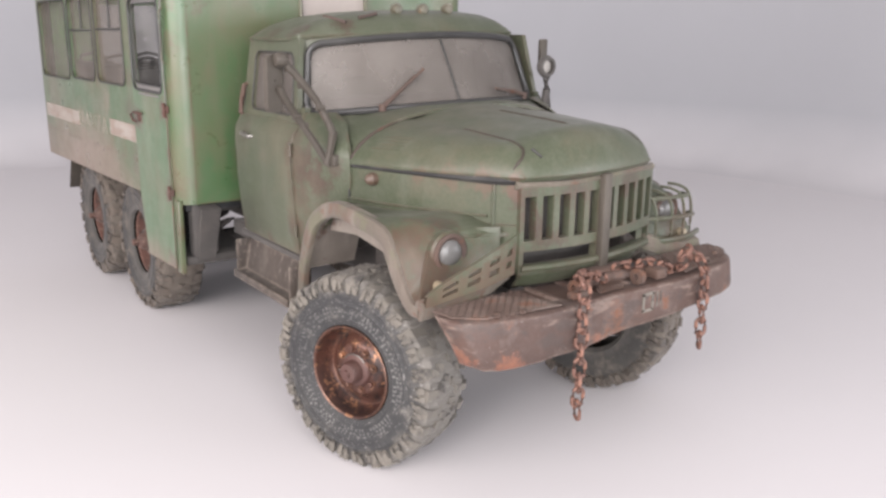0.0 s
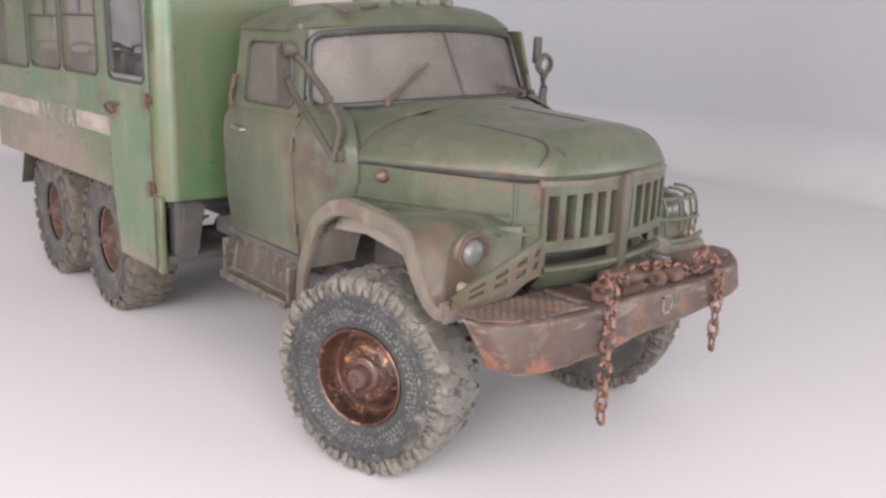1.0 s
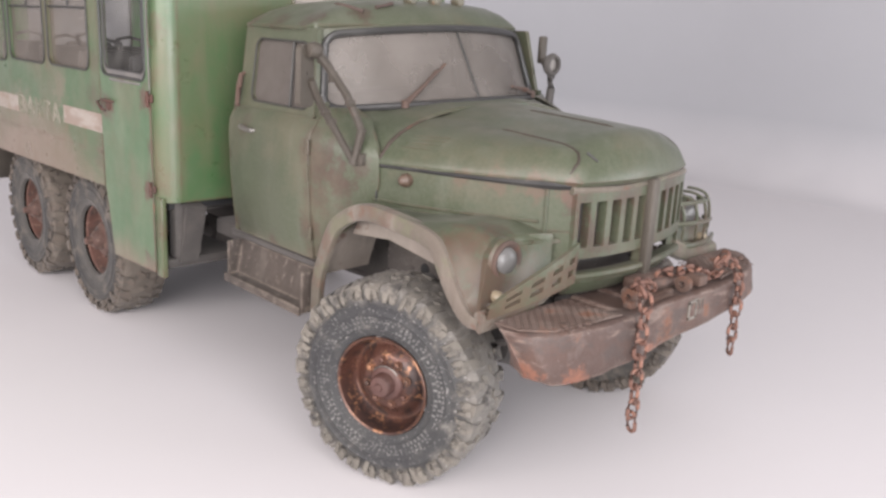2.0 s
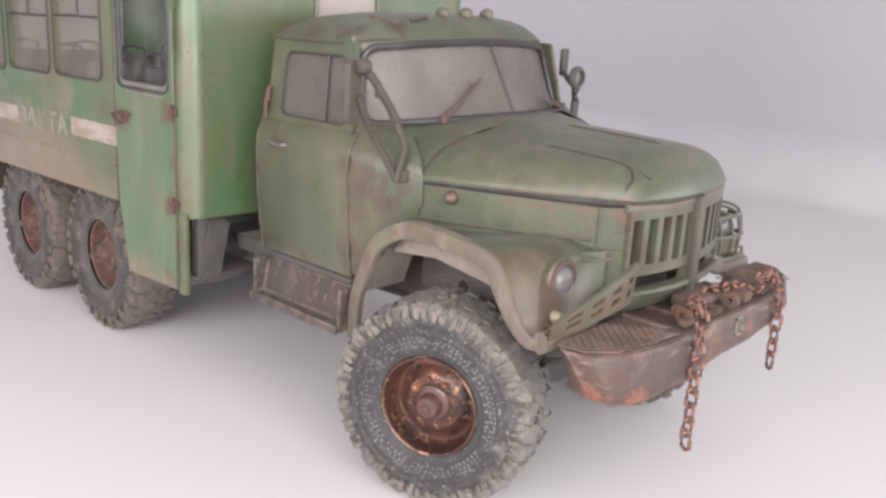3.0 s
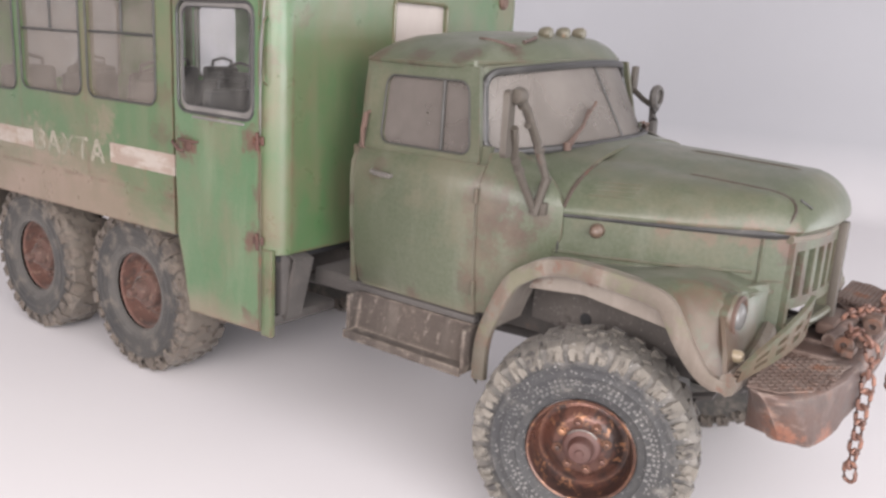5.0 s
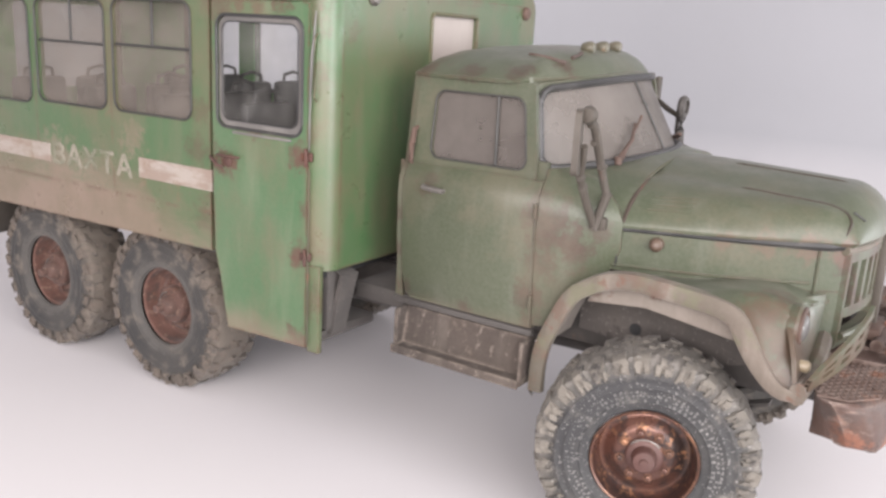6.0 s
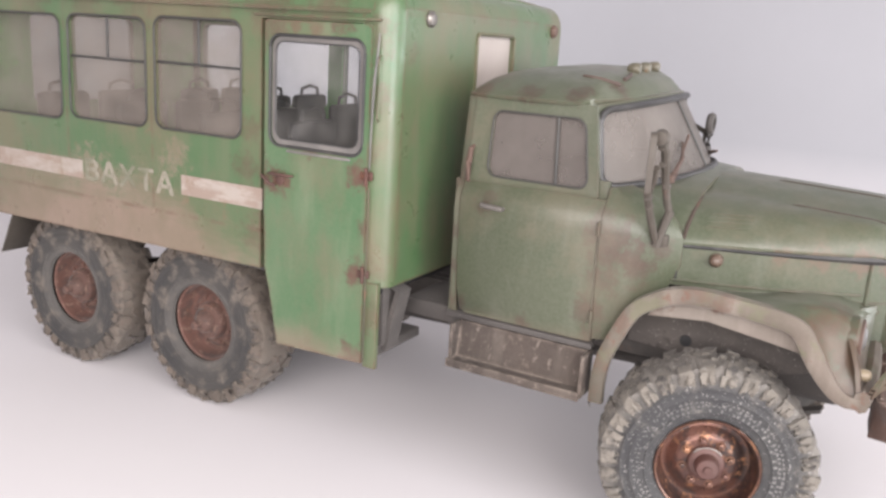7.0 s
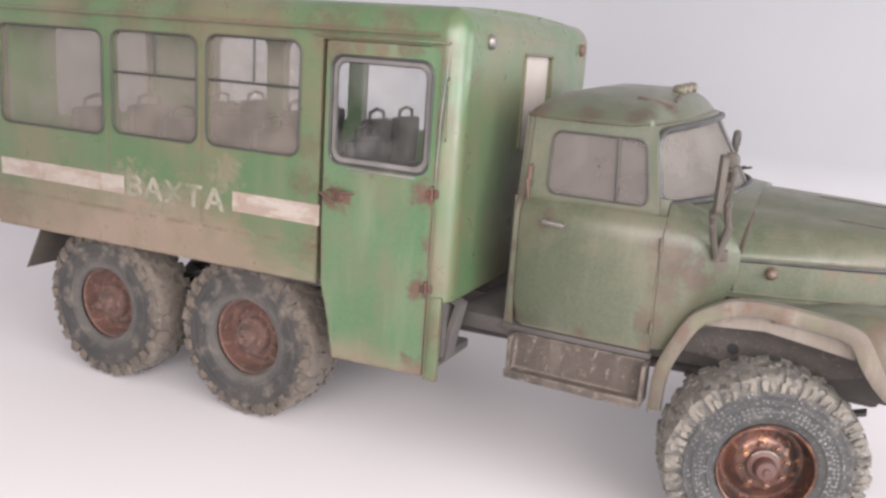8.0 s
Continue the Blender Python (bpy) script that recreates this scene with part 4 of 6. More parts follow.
def fender(s):
    n = len(FENDER)
    lip_rows = [[] for _ in range(8)]
    for i, (x, z) in enumerate(FENDER):
        a, b = FENDER[max(i - 1, 0)], FENDER[min(i + 1, n - 1)]
        t = Vector((b[0] - a[0], 0, b[1] - a[1])).normalized()
        nrm = Vector((-t.z, 0, t.x))
        p = Vector((x, s * 0.955, z))
        w = lerp([(-0.8, 0.07), (0.2, 0.075), (0.4, 0.085), (0.55, 0.055), (0.65, 0.025)], x) + 0.012
        for k, row in enumerate(lip_rows):   # a half-round roll
            q = math.pi * k / 7
            row.append(p + nrm * (0.012 - w * (1 + math.cos(q)) / 2) + Vector((0, s * (0.018 * math.sin(q) ** 0.6 - (0.02 if k == 7 else 0.0)), 0)))
    bm = B()
    slab(bm, lip_rows, (0, -s * 0.02, 0))
    part("fender_lip", bm, M_LIP, lorry, "beige dusty rolled wheel-arch lip")
    # shelf and bulge between the lip and the engine side
    rows = []
    for k in range(9):
        f = k / 8
        row = []
        for i, (x, z) in enumerate(FENDER):
            if x < -0.72:
                continue
            yi = min(0.93, half_edge(x) - 0.015) if x > -0.36 else 0.90
            a, b = FENDER[max(i - 1, 0)], FENDER[min(i + 1, n - 1)]
            t = Vector((b[0] - a[0], 0, b[1] - a[1])).normalized()
            nrm = Vector((-t.z, 0, t.x))
            p = Vector((x, 0, z)) + nrm * 0.012
            yy = 0.945 + (yi - 0.945) * f
            lift = -0.05 * f
            zz = p.z + lift
            xx = p.x
            if x > -0.1:   # flat crown that ends above the lamp
                g = min(1.0, f / 0.32)
                g = g * g * (3 - 2 * g)
                crown = lerp([(-0.1, 1.40), (0.0, 1.405), (0.12, 1.42), (0.28, 1.442), (0.40, 1.43), (0.48, 1.405), (0.56, 1.37), (0.62, 1.355)], x)
                zz = p.z + (crown - p.z) * g
                xx = min(p.x, 0.60 - 0.12 * g * (1 - f * f))
            row.append((xx, s * yy, zz))
        rows.append(row)
    bm = B()
    slab(bm, rows, (0, 0, -0.015))
    part("fender", bm, M_CAB, lorry, "olive front mudguard with rusty patches")
    # splash panel behind the wheel, inside the arch
    rows = []
    for y in (0.95, 0.80, 0.62):
        row = []
        for i, (x, z) in enumerate(FENDER):
            if x > -0.28 or z < 0.95:
                continue
            a, b = FENDER[max(i - 1, 0)], FENDER[min(i + 1, n - 1)]
            t = Vector((b[0] - a[0], 0, b[1] - a[1])).normalized()
            p = Vector((x, 0, z)) - Vector((-t.z, 0, t.x)) * 0.03
            row.append((p.x, s * y, p.z))
        rows.append(row)
    bm = B()
    slab(bm, rows, (-0.012, 0, 0.006))
    part("splash_panel", bm, M_MUD, lorry, "mud-splashed inner arch panel")
    # headlamp pod
    bm = B()
    lathe(bm, [(0.0, -0.22), (0.06, -0.21), (0.088, -0.12), (0.102, -0.04), (0.104, 0.0), (0.092, 0.012), (0.075, 0.0)], (0.530, s * 0.755, 1.302), 28, "x")
    pod = part("headlamp", bm, M_CAB, lorry, "round headlamp in a rusty olive pod")
    bm = B()
    lathe(bm, [(0.092, 0.0), (0.093, 0.018), (0.08, 0.024), (0.064, 0.014), (0.060, 0.006)], (0.535, s * 0.755, 1.302), 28, "x")
    part("bezel", bm, M_RUST, pod)
    bm = B()
    lathe(bm, [(0.064, 0.010), (0.055, 0.026), (0.034, 0.036), (0.0, 0.041)], (0.535, s * 0.755, 1.302), 28, "x")
    part("lens", bm, M_LENS, pod, "milky glass headlamp lens")
    # apron under the pod
    bm = B()
    rows = []
    for k in range(7):
        f = k / 6
        row = []
        for x, z, yo in ((0.60, 1.062, 0.968), (0.594, 1.11, 0.958), (0.568, 1.21, 0.922), (0.525, 1.31, 0.870), (0.492, 1.37, 0.815), (0.465, 1.395, 0.78)):
            row.append((x + (0.585 - x) * f * f, s * (yo + (0.49 - yo) * f), z + (0.09 * f if z < 1.07 else 0.06 * f if z < 1.15 else 0.03 * f if z < 1.25 else 0.0)))
        rows.append(row)
    slab(bm, rows, (-0.02, 0, 0))
    part("fender_apron", bm, M_CAB, lorry)
    bm = B()
    tube(bm, [(0.60, s * 0.965, 1.075), (0.615, s * 0.8, 1.085), (0.615, s * 0.6, 1.13), (0.605, s * 0.48, 1.18)], 0.038, 8, flat=1.4)
    part("apron_lip", bm, M_LIP, lorry)
    bm = B()
    lathe(bm, [(0.028, -0.03), (0.028, 0.012), (0.018, 0.024), (0, 0.027)], (0.595, s * 0.85, 1.165), 14, "x")
    part("parking_lamp", bm, M_CREAM, lorry, "small cream lamp")


def lamp_guard(s):
    """Welded lattice before a headlamp."""

    def at(u, v):
        # u from the outer bottom tip to the inner end, v up
        y = 0.955 - 0.39 * u
        x = 0.635 + 0.145 * math.sin(u * 1.45) + 0.012 * v
        z = 1.095 + 0.155 * u - 0.02 * u * u + v * (0.05 + 0.110 * u ** 0.7)
        return (x, s * y, z)
    bm = B()
    for v0, v1 in ((-0.05, 0.24), (0.45, 0.63), (0.82, 1.12)):
        slab(bm, [[at(k / 14, v0) for k in range(15)], [at(k / 14, v1) for k in range(15)]], (-0.018, 0, 0))
    ob = part("lamp_guard", bm, M_CAB, lorry, "olive slotted guard plate with rust")
    for u, w in ((0.0, 0.17), (0.33, 0.10), (0.57, 0.10), (0.79, 0.09), (0.95, 0.05)):
        bm = B()
        slab(bm, [[at(u, v) for v in (0.0, 0.5, 1.0)], [at(u + w, v) for v in (0.0, 0.5, 1.0)]], (-0.021, 0, 0))
        part("guard_bar", bm, M_CAB, ob)


def far_guard():
    """Cage of flat bars before the far headlamp."""
    bm = B()
    tube(bm, smooth([(0.56, 0.47, 1.160), (0.635, 0.62, 1.156), (0.625, 0.86, 1.147), (0.549, 1.044, 1.138)], 5), 0.014, 8, flat=1.3)
    ob = part("lamp_guard", bm, M_CAB, lorry, "bent cage of flat bars before the headlamp")
    for pts in ([(0.55, 0.46, 1.288), (0.628, 0.60, 1.286), (0.622, 0.82, 1.270), (0.567, 0.971, 1.252), (0.50, 1.0, 1.245)],
                [(0.54, 0.46, 1.398), (0.612, 0.60, 1.396), (0.602, 0.80, 1.384), (0.549, 0.932, 1.367), (0.47, 0.96, 1.36)]):
        bm = B()
        tube(bm, smooth(pts, 5), 0.011, 8, flat=1.2)
        part("guard_bar", bm, M_CAB, ob)
    for y, x in ((0.585, 0.622), (0.705, 0.630), (0.83, 0.612), (0.945, 0.568)):
        bm = B()
        tube(bm, smooth([(x, y, 1.145), (x + 0.004, y, 1.28), (x - 0.010, y - 0.02, 1.385), (x - 0.05, y - 0.06, 1.425), (x - 0.11, y - 0.09, 1.432)], 4), 0.009, 6)
        part("guard_post", bm, M_CAB, ob)


def bumper():
    front = [(0.70, -0.945), (0.735, -0.968), (0.785, -0.958), (0.835, -0.925), (0.88, -0.87), (0.93, -0.76), (0.965, -0.55), (0.975, -0.30), (0.965, 0.0)]
    full = front + [(x, -y) for x, y in reversed(front[:-1])]
    back = [(0.68, -0.93), (0.67, -0.92), (0.66, -0.90), (0.645, -0.80), (0.64, -0.60), (0.74, -0.46), (0.86, -0.40), (0.88, -0.25), (0.88, 0.0)]
    backf = back + [(x, -y) for x, y in reversed(back[:-1])]
    def rise(y, z):
        """The bent bumper climbs to its far end and thins there."""
        k = max(0.0, (y + 0.95) / 1.9)
        return k * (0.03 + 0.05 * (1.085 - z) / 0.22) - 0.026 * max(0.0, y + 0.93)
    def shaped(x, y, z):
        """Drops the lower edge of the near half, and cuts the ends back towards the bottom."""
        dn = (1.085 - z) / 0.22
        end = dn * max(0.0, min(1.0, (abs(y) - 0.80) / 0.14))
        return (x + 0.085 * end, y * (1 - 0.085 * end), z - 0.035 * dn * max(0.0, min(1.0, (-y + 0.1) / 0.6)) + 0.035 * end + rise(y, z))
    bm = B()
    rows = []
    for z, o in ((0.865, -0.03), (0.872, -0.008), (0.90, 0.0), (1.05, 0.0), (1.075, -0.006), (1.085, -0.02)):
        rows.append([shaped(x + o, y * (1 + o * 0.3), z) for x, y in full])
    for z in (1.085, 1.06, 0.88):
        rows.append([shaped(x, y, z) for x, y in backf])
    grid(bm, rows)
    grid(bm, [rows[0], rows[-1]])
    for k in (0, -1):
        bm.faces.new([bm.verts.new(r[k]) for r in rows])
    bmesh.ops.remove_doubles(bm, verts=bm.verts, dist=0.0005)
    bmesh.ops.subdivide_edges(bm, edges=bm.edges, cuts=2, use_grid_fill=True)
    for v in bm.verts:   # dents
        v.co.x += 0.010 * noise.noise(v.co * 5.0)
        v.co.z += 0.006 * noise.noise(v.co * 7.0 + Vector((3, 1, 0)))
    part("bumper", bm, M_BUMP, lorry, "rusted steel channel bumper, peeling to orange primer")
    # chequer plates on both ends: a bed of small raised ribs
    for s in (-1, 1):
        bm = B()
        slab(bm, [[(0.672, s * 0.945, 1.087), (0.66, s * 0.58, 1.087)], [(0.79, s * 0.925, 1.087), (0.85, s * 0.45, 1.087)], [(0.885, s * 0.82, 1.087), (0.945, s * 0.42, 1.087)]], (0, 0, 0.006))
        for i in range(21):
            for j in range(12):
                x, y = 0.675 + 0.023 * j, s * (0.925 - 0.023 * i)
                if x - 0.70 > (0.97 - abs(y)) * 1.1 + 0.02:
                    continue
                d = 0.007 if (i + j) % 2 else -0.007
                tube(bm, [(x - 0.007, y - d, 1.094), (x + 0.007, y + d, 1.094)], 0.003, 4)
        part("chequer_plate", bm, M_PLATE, lorry, "worn rusty chequer plate")
        for y in (0.62, 0.74):
            bm = B()
            lathe(bm, [(0.016, 1.086), (0.015, 1.10), (0.0, 1.102)], (0.91 if y < 0.7 else 0.87, s * y, 0.0 if s < 0 else 0.03), 8, "z")
            part("bumper_bolt", bm, M_RUST, lorry)
    # plate marks: a bare frame and bars
    bm = B()
    for y0, y1, z0, z1 in ((0.10, 0.115, 0.95, 1.04), (0.165, 0.18, 0.95, 1.04), (0.10, 0.18, 1.03, 1.045), (0.10, 0.18, 0.945, 0.96), (0.20, 0.212, 0.96, 1.04), (0.225, 0.237, 0.96, 1.04)):
        box(bm, 0.962, 0.974, y0, y1, z0, z1)
    part("bumper_plate_mark", bm, M_LUG, lorry, smooth=False)
    # winch gear between the bumper and the nose
    bm = B()
    tube(bm, [(0.80, -0.18, 1.10), (0.82, 0.22, 1.10)], 0.030, 14)
    part("winch_drum", bm, M_BUMP, lorry)
    bm = B()
    pts = [(0.93 + 0.018 * math.cos(a), -0.17 + 0.0032 * a, 1.11 + 0.018 * math.sin(a)) for a in [k * 0.5 for k in range(100)]]
    tube(bm, pts, 0.004, 5)
    part("coil_spring", bm, M_RUST, lorry)
    for y, x in ((-0.27, 0.88), (0.10, 0.93)):
        bm = B()
        lathe(bm, [(0.016, -0.016), (0.040, -0.014), (0.040, 0.014), (0.016, 0.016), (0.016, -0.016)], (x, y, 1.125), 18, "y")
        part("tow_eye", bm, M_RUST, lorry)
    bm = B()
    box(bm, 0.72, 0.80, -0.10, 0.18, 1.09, 1.15, 0.015)
    part("winch_mount", bm, M_RUST, lorry)
    bm = B()
    box(bm, 0.88, 0.93, -0.33, -0.22, 1.085, 1.12, 0.01)
    part("winch_foot", bm, M_RUST, lorry)
    bm = B()
    box(bm, 0.86, 0.95, 0.22, 0.30, 1.085, 1.14, 0.012)
    part("winch_foot", bm, M_RUST, lorry)
    bm = B()
    box(bm, 0.60, 0.885, -0.52, 0.50, 1.03, 1.062, 0.012)
    for y in (-0.36, -0.16, 0.10, 0.30):
        box(bm, 0.62, 0.87, y, y + 0.03, 1.058, 1.078, 0.006)
    part("winch_tray", bm, M_BUMP, lorry, "rusty ribbed tray behind the bumper")
    for s in (-1, 1):
        bm = B()
        box(bm, 0.55, 0.88, s * 0.36 - 0.04, s * 0.36 + 0.04, 0.90, 1.06, 0.01)
        part("bumper_bracket", bm, M_DARK, lorry)


# cab -----------------------------------------------------------------
CAB_W = [(1.0, 0.905), (1.12, 0.925), (1.35, 0.948), (1.64, 0.955), (1.72, 0.948), (1.775, 0.918), (1.81, 0.892), (1.86, 0.878), (2.2, 0.832), (2.27, 0.822)]


def cw(z):
    return lerp(CAB_W, z)


def side_place(s, proud=0.0):
    return lambda x, z: Vector((x - 0.17 * max(0.0, z - 1.83) * max(0.0, (x + 1.45) / 0.6), s * (cw(z) + proud), z))


def ws_base(y):
    return -0.44 - 0.385 * (abs(y) / 0.84) ** 2.3


def ws_top(y):
    return -0.68 - 0.21 * (abs(y) / 0.80) ** 2.3


def cab():
    for s in (-1, 1):
        # cowl side between the door and the bonnet
        bm = B()
        rows = []
        for z in (1.06, 1.2, 1.35, 1.5, 1.64, 1.72, 1.775, 1.81, 1.86):
            x1 = lerp([(1.06, -0.66), (1.2, -0.56), (1.35, -0.40), (1.45, -0.335), (1.64, -0.335), (1.72, -0.38), (1.81, -0.50), (1.86, -0.66)], z)
            rows.append([(-0.728 + (x1 + 0.728) * f, s * (cw(z) - (0.148 * f ** 1.35 if z > 1.3 else 0.03 * f)), z) for f in (0, 0.3, 0.55, 0.75, 0.9, 1.0)])
        slab(bm, rows, (0, -s * 0.02, 0))
        part("cowl_side", bm, M_CAB, lorry, "olive cowl side with a worn rusty patch")
        # rear side strip behind the door
        bm = B()
        slab(bm, [[(x, s * (cw(z) - 0.004 - (0.05 if x < -1.59 else 0.0)), z) for x in (-1.60, -1.575, -1.545)] for z in (1.03, 1.2, 1.4, 1.64, 1.72, 1.775, 1.81, 1.86, 2.05, 2.26)], (0, -s * 0.02, 0))
        part("cab_rear_strip", bm, M_CAB, lorry)
        # sill
        bm = B()
        box(bm, -1.60, -0.72, s * 0.90 - 0.03, s * 0.90 + 0.015, 1.0, 1.035, 0.008)
        part("cab_sill", bm, M_DARK, lorry)
        # front pillar
        bm = B()
        rows = []
        for k in range(9):
            z = 1.84 + (2.285 - 1.84) * k / 8
            f = (z - 1.86) / 0.40
            yg = 0.825 - 0.05 * f
            yw = cw(z) if s < 0 else yg + 0.016
            xg = ws_base(yg) + (ws_top(yg) - ws_base(yg)) * f
            rows.append([(xg - 0.045, s * (yw - 0.002), z), (xg - 0.022, s * (yw - 0.002), z), (xg - 0.008, s * (yw - 0.010), z), (xg - 0.003, s * (yg + 0.004), z)])
        slab(bm, rows, (-0.005, -s * 0.03, 0))
        part("front_pillar", bm, M_CAB, lorry, smooth=False)
        bm = B()
        slab(bm, [[(x, s * (cw(z) - 0.010 - 0.03 * max(0.0, (x + 0.74) / 0.1)), z) for x in (-0.80, -0.785, -0.77, -0.755, -0.735)] for z in (1.775, 1.80, 1.83, 1.86, 1.885)], (0, -s * 0.03, 0))
        part("pillar_foot", bm, M_CAB, lorry)
        # door with its window opening
        bm = B()
        z0, z1 = 1.045, 1.80
        rows = []
        for z in (z0, z0 + 0.02, 1.2, 1.35, 1.5, 1.64, 1.70, 1.74, 1.775, z1):
            ins = 0.05 if z < z0 + 0.01 else (0.02 if z < z0 + 0.04 else 0.0)
            rows.append([(-1.54 + ins, s * (cw(z) + 0.004), z), (-1.525 + ins, s * (cw(z) + 0.014), z), (-1.13, s * (cw(z) + 0.016), z), (-0.745, s * (cw(z) + 0.014), z), (-0.73, s * (cw(z) + 0.004), z)])
        slab(bm, rows, (0, -s * 0.03, 0))
        outer = rrect(-1.54, -0.775, z1, 2.258, 0.012)
        inner = rrect(-1.42, -0.842, 1.838, 2.182, 0.055)
        holed(bm, outer, inner, side_place(s, 0.010), (0, -s * 0.03, 0))
        door = part("cab_door", bm, M_CAB, lorry, "faded olive cab door with rust at its seams")
        # rusty seam lines
        bm = B()
        tube(bm, [(-0.735, s * (cw(z) + 0.012), z) for z in (1.05, 1.25, 1.45, 1.65, 1.75)], 0.003, 5)
        part("door_seam", bm, M_RUSTLINE, door)
        bm = B()
        tube(bm, [side_place(s, 0.012)(x, z) for x, z in rrect(-1.422, -0.840, 1.836, 2.184, 0.057)], 0.0052, 8, closed=True)
        part("window_seal", bm, M_SEAL, door)
        bm = B()
        pane_fill(bm, rrect(-1.425, -0.837, 1.833, 2.187, 0.055), side_place(s, -0.008), (0, -s * 0.004, 0))
        part("window_pane", bm, M_SIDE, door, "milky dusty side glass")
        bm = B()
        tube(bm, [side_place(s, 0.008)(x, z) for x, z in ((-1.02, 1.84), (-1.01, 2.18))], 0.008, 6)
        part("quarter_bar", bm, M_SEAL, door)
        bm = B()
        tube(bm, [(-1.40, s * 0.962, 1.69), (-1.395, s * 0.982, 1.688), (-1.34, s * 0.986, 1.684), (-1.275, s * 0.982, 1.680), (-1.27, s * 0.962, 1.68)], [0.012, 0.014, 0.015, 0.014, 0.010], 8)
        part("door_handle", bm, M_CHROME, door, "worn chrome pull handle")
        for z in (1.19, 1.66):
            bm = B()
            tube(bm, [(-0.733, s * (cw(z) + 0.016), z - 0.036), (-0.733, s * (cw(z) + 0.016), z + 0.036)], 0.011, 8)
            part("hinge", bm, M_CAB, door)
        # grab rail behind the door
        bm = B()
        tube(bm, [(-1.515, s * (cw(1.79) + 0.002), 1.79), (-1.52, s * (cw(1.8) + 0.03), 1.805), (-1.525, s * (cw(1.88) + 0.035), 1.90), (-1.525, s * (cw(1.96) + 0.03), 1.972), (-1.52, s * (cw(1.985) + 0.002), 1.985)], [0.010, 0.014, 0.017, 0.015, 0.010], 8)
        part("grab_rail", bm, M_RUST, lorry)
    bm = B()
    slab(bm, [[(-0.70, -0.86, 1.04), (-0.70, -0.86, 1.62)], [(-0.66, 0.0, 1.04), (-0.66, 0.0, 1.62)], [(-0.70, 0.86, 1.04), (-0.70, 0.86, 1.62)]], (-0.02, 0, 0))
    part("firewall", bm, M_DARK, lorry)
    # back wall, floor, dash
    bm = B()
    slab(bm, [[(-1.60, y * 0.9, z) for z in (1.0, 1.8)] for y in (-1, -0.5, 0.5, 1)], (0.02, 0, 0))
    slab(bm, [[(-1.60, -0.86, 1.8), (-1.60, -0.80, 2.27)], [(-1.60, -0.45, 1.8), (-1.60, -0.45, 2.27)]], (0.02, 0, 0))
    slab(bm, [[(-1.60, 0.45, 1.8), (-1.60, 0.45, 2.27)], [(-1.60, 0.86, 1.8), (-1.60, 0.80, 2.27)]], (0.02, 0, 0))
    slab(bm, [[(-1.60, -0.45, 2.15), (-1.60, -0.45, 2.27)], [(-1.60, 0.45, 2.15), (-1.60, 0.45, 2.27)]], (0.02, 0, 0))
    part("cab_back", bm, M_CAB, lorry)
    bm = B()
    box(bm, -1.58, -0.73, -0.88, 0.88, 1.02, 1.08, 0.01)
    part("cab_floor", bm, M_DARK, lorry)
    bm = B()
    box(bm, -0.86, -0.55, -0.8, 0.8, 1.55, 1.80, 0.05)
    part("dashboard", bm, M_INT, lorry)
    bm = B()
    box(bm, -1.5, -1.05, -0.8, 0.8, 1.2, 1.45, 0.06)
    box(bm, -1.56, -1.45, -0.8, 0.8, 1.4, 1.86, 0.04)
    part("cab_seat", bm, M_INT, lorry)
    # scuttle between the windscreen and the bonnet
    bm = B()
    rows = []
    for k in range(25):
        y = -0.86 + 1.72 * k / 24
        e = min(1.0, abs(y) / 0.86)
        side = max(0.0, 1 - e ** 2.7) ** 0.55
        zf = 1.62 + (1.886 - 1.62) * side
        rows.append([(-0.335, y * 0.935, zf - 0.008), (-0.42, y * 0.95, zf + 0.002), (ws_base(y), y, max(zf + 0.01, 1.845)), (ws_base(y) - 0.06, y * 0.98, 1.86)])
    slab(bm, rows, (0, 0, -0.02))
    part("scuttle", bm, M_CAB, lorry)
    # windscreen
    def glass_row(f, n=29, inset=0.0):
        out = []
        for k in range(n):
            q = -1 + 2 * k / (n - 1)
            yb, yt = q * (0.825 - inset), q * (0.775 - inset)
            xb, xt = ws_base(yb), ws_top(yt)
            out.append(Vector((xb + (xt - xb) * f, yb + (yt - yb) * f, 1.868 - 0.045 * abs(q) ** 2 + (2.262 - 1.868) * f)))
        return out
    bm = B()
    slab(bm, [glass_row(f) for f in (0, 0.25, 0.5, 0.75, 1.0)], (-0.006, 0, 0))
    ws = part("windscreen", bm, M_SCREEN, lorry, "hazy dust-filmed wraparound windscreen")
    def on_screen(q, f, out=0.0):
        """A place on the screen: q across from -0.825 to 0.825, f up in metres from 0 to 0.43."""
        k = f / 0.43
        yb, yt = q, q * 0.775 / 0.825
        xb, xt = ws_base(yb), ws_top(yt)
        n = Vector((0.8, 0.55 * q / 0.825, 0.3)).normalized() * out
        return Vector((xb + (xt - xb) * k, yb + (yt - yb) * k, 1.868 - 0.045 * abs(q / 0.825) ** 2 + 0.394 * k)) + n
    outer, inner = [], []
    for (a0, b0), (a1, b1) in zip(rrect(-0.845, 0.845, -0.022, 0.468, 0.004, 8), rrect(-0.822, 0.822, 0.012, 0.434, 0.075, 8)):
        outer.append((a0, b0))
        inner.append((a1, b1))
    # even out the long edges so that the frame follows the bow
    def dense(loop, n=8):
        out = []
        for i, p in enumerate(loop):
            q = loop[(i + 1) % len(loop)]
            m = n if abs(q[0] - p[0]) > 0.3 else 1
            out += [(p[0] + (q[0] - p[0]) * j / m, p[1] + (q[1] - p[1]) * j / m) for j in range(m)]
        return out
    di = dense(inner)
    do = []
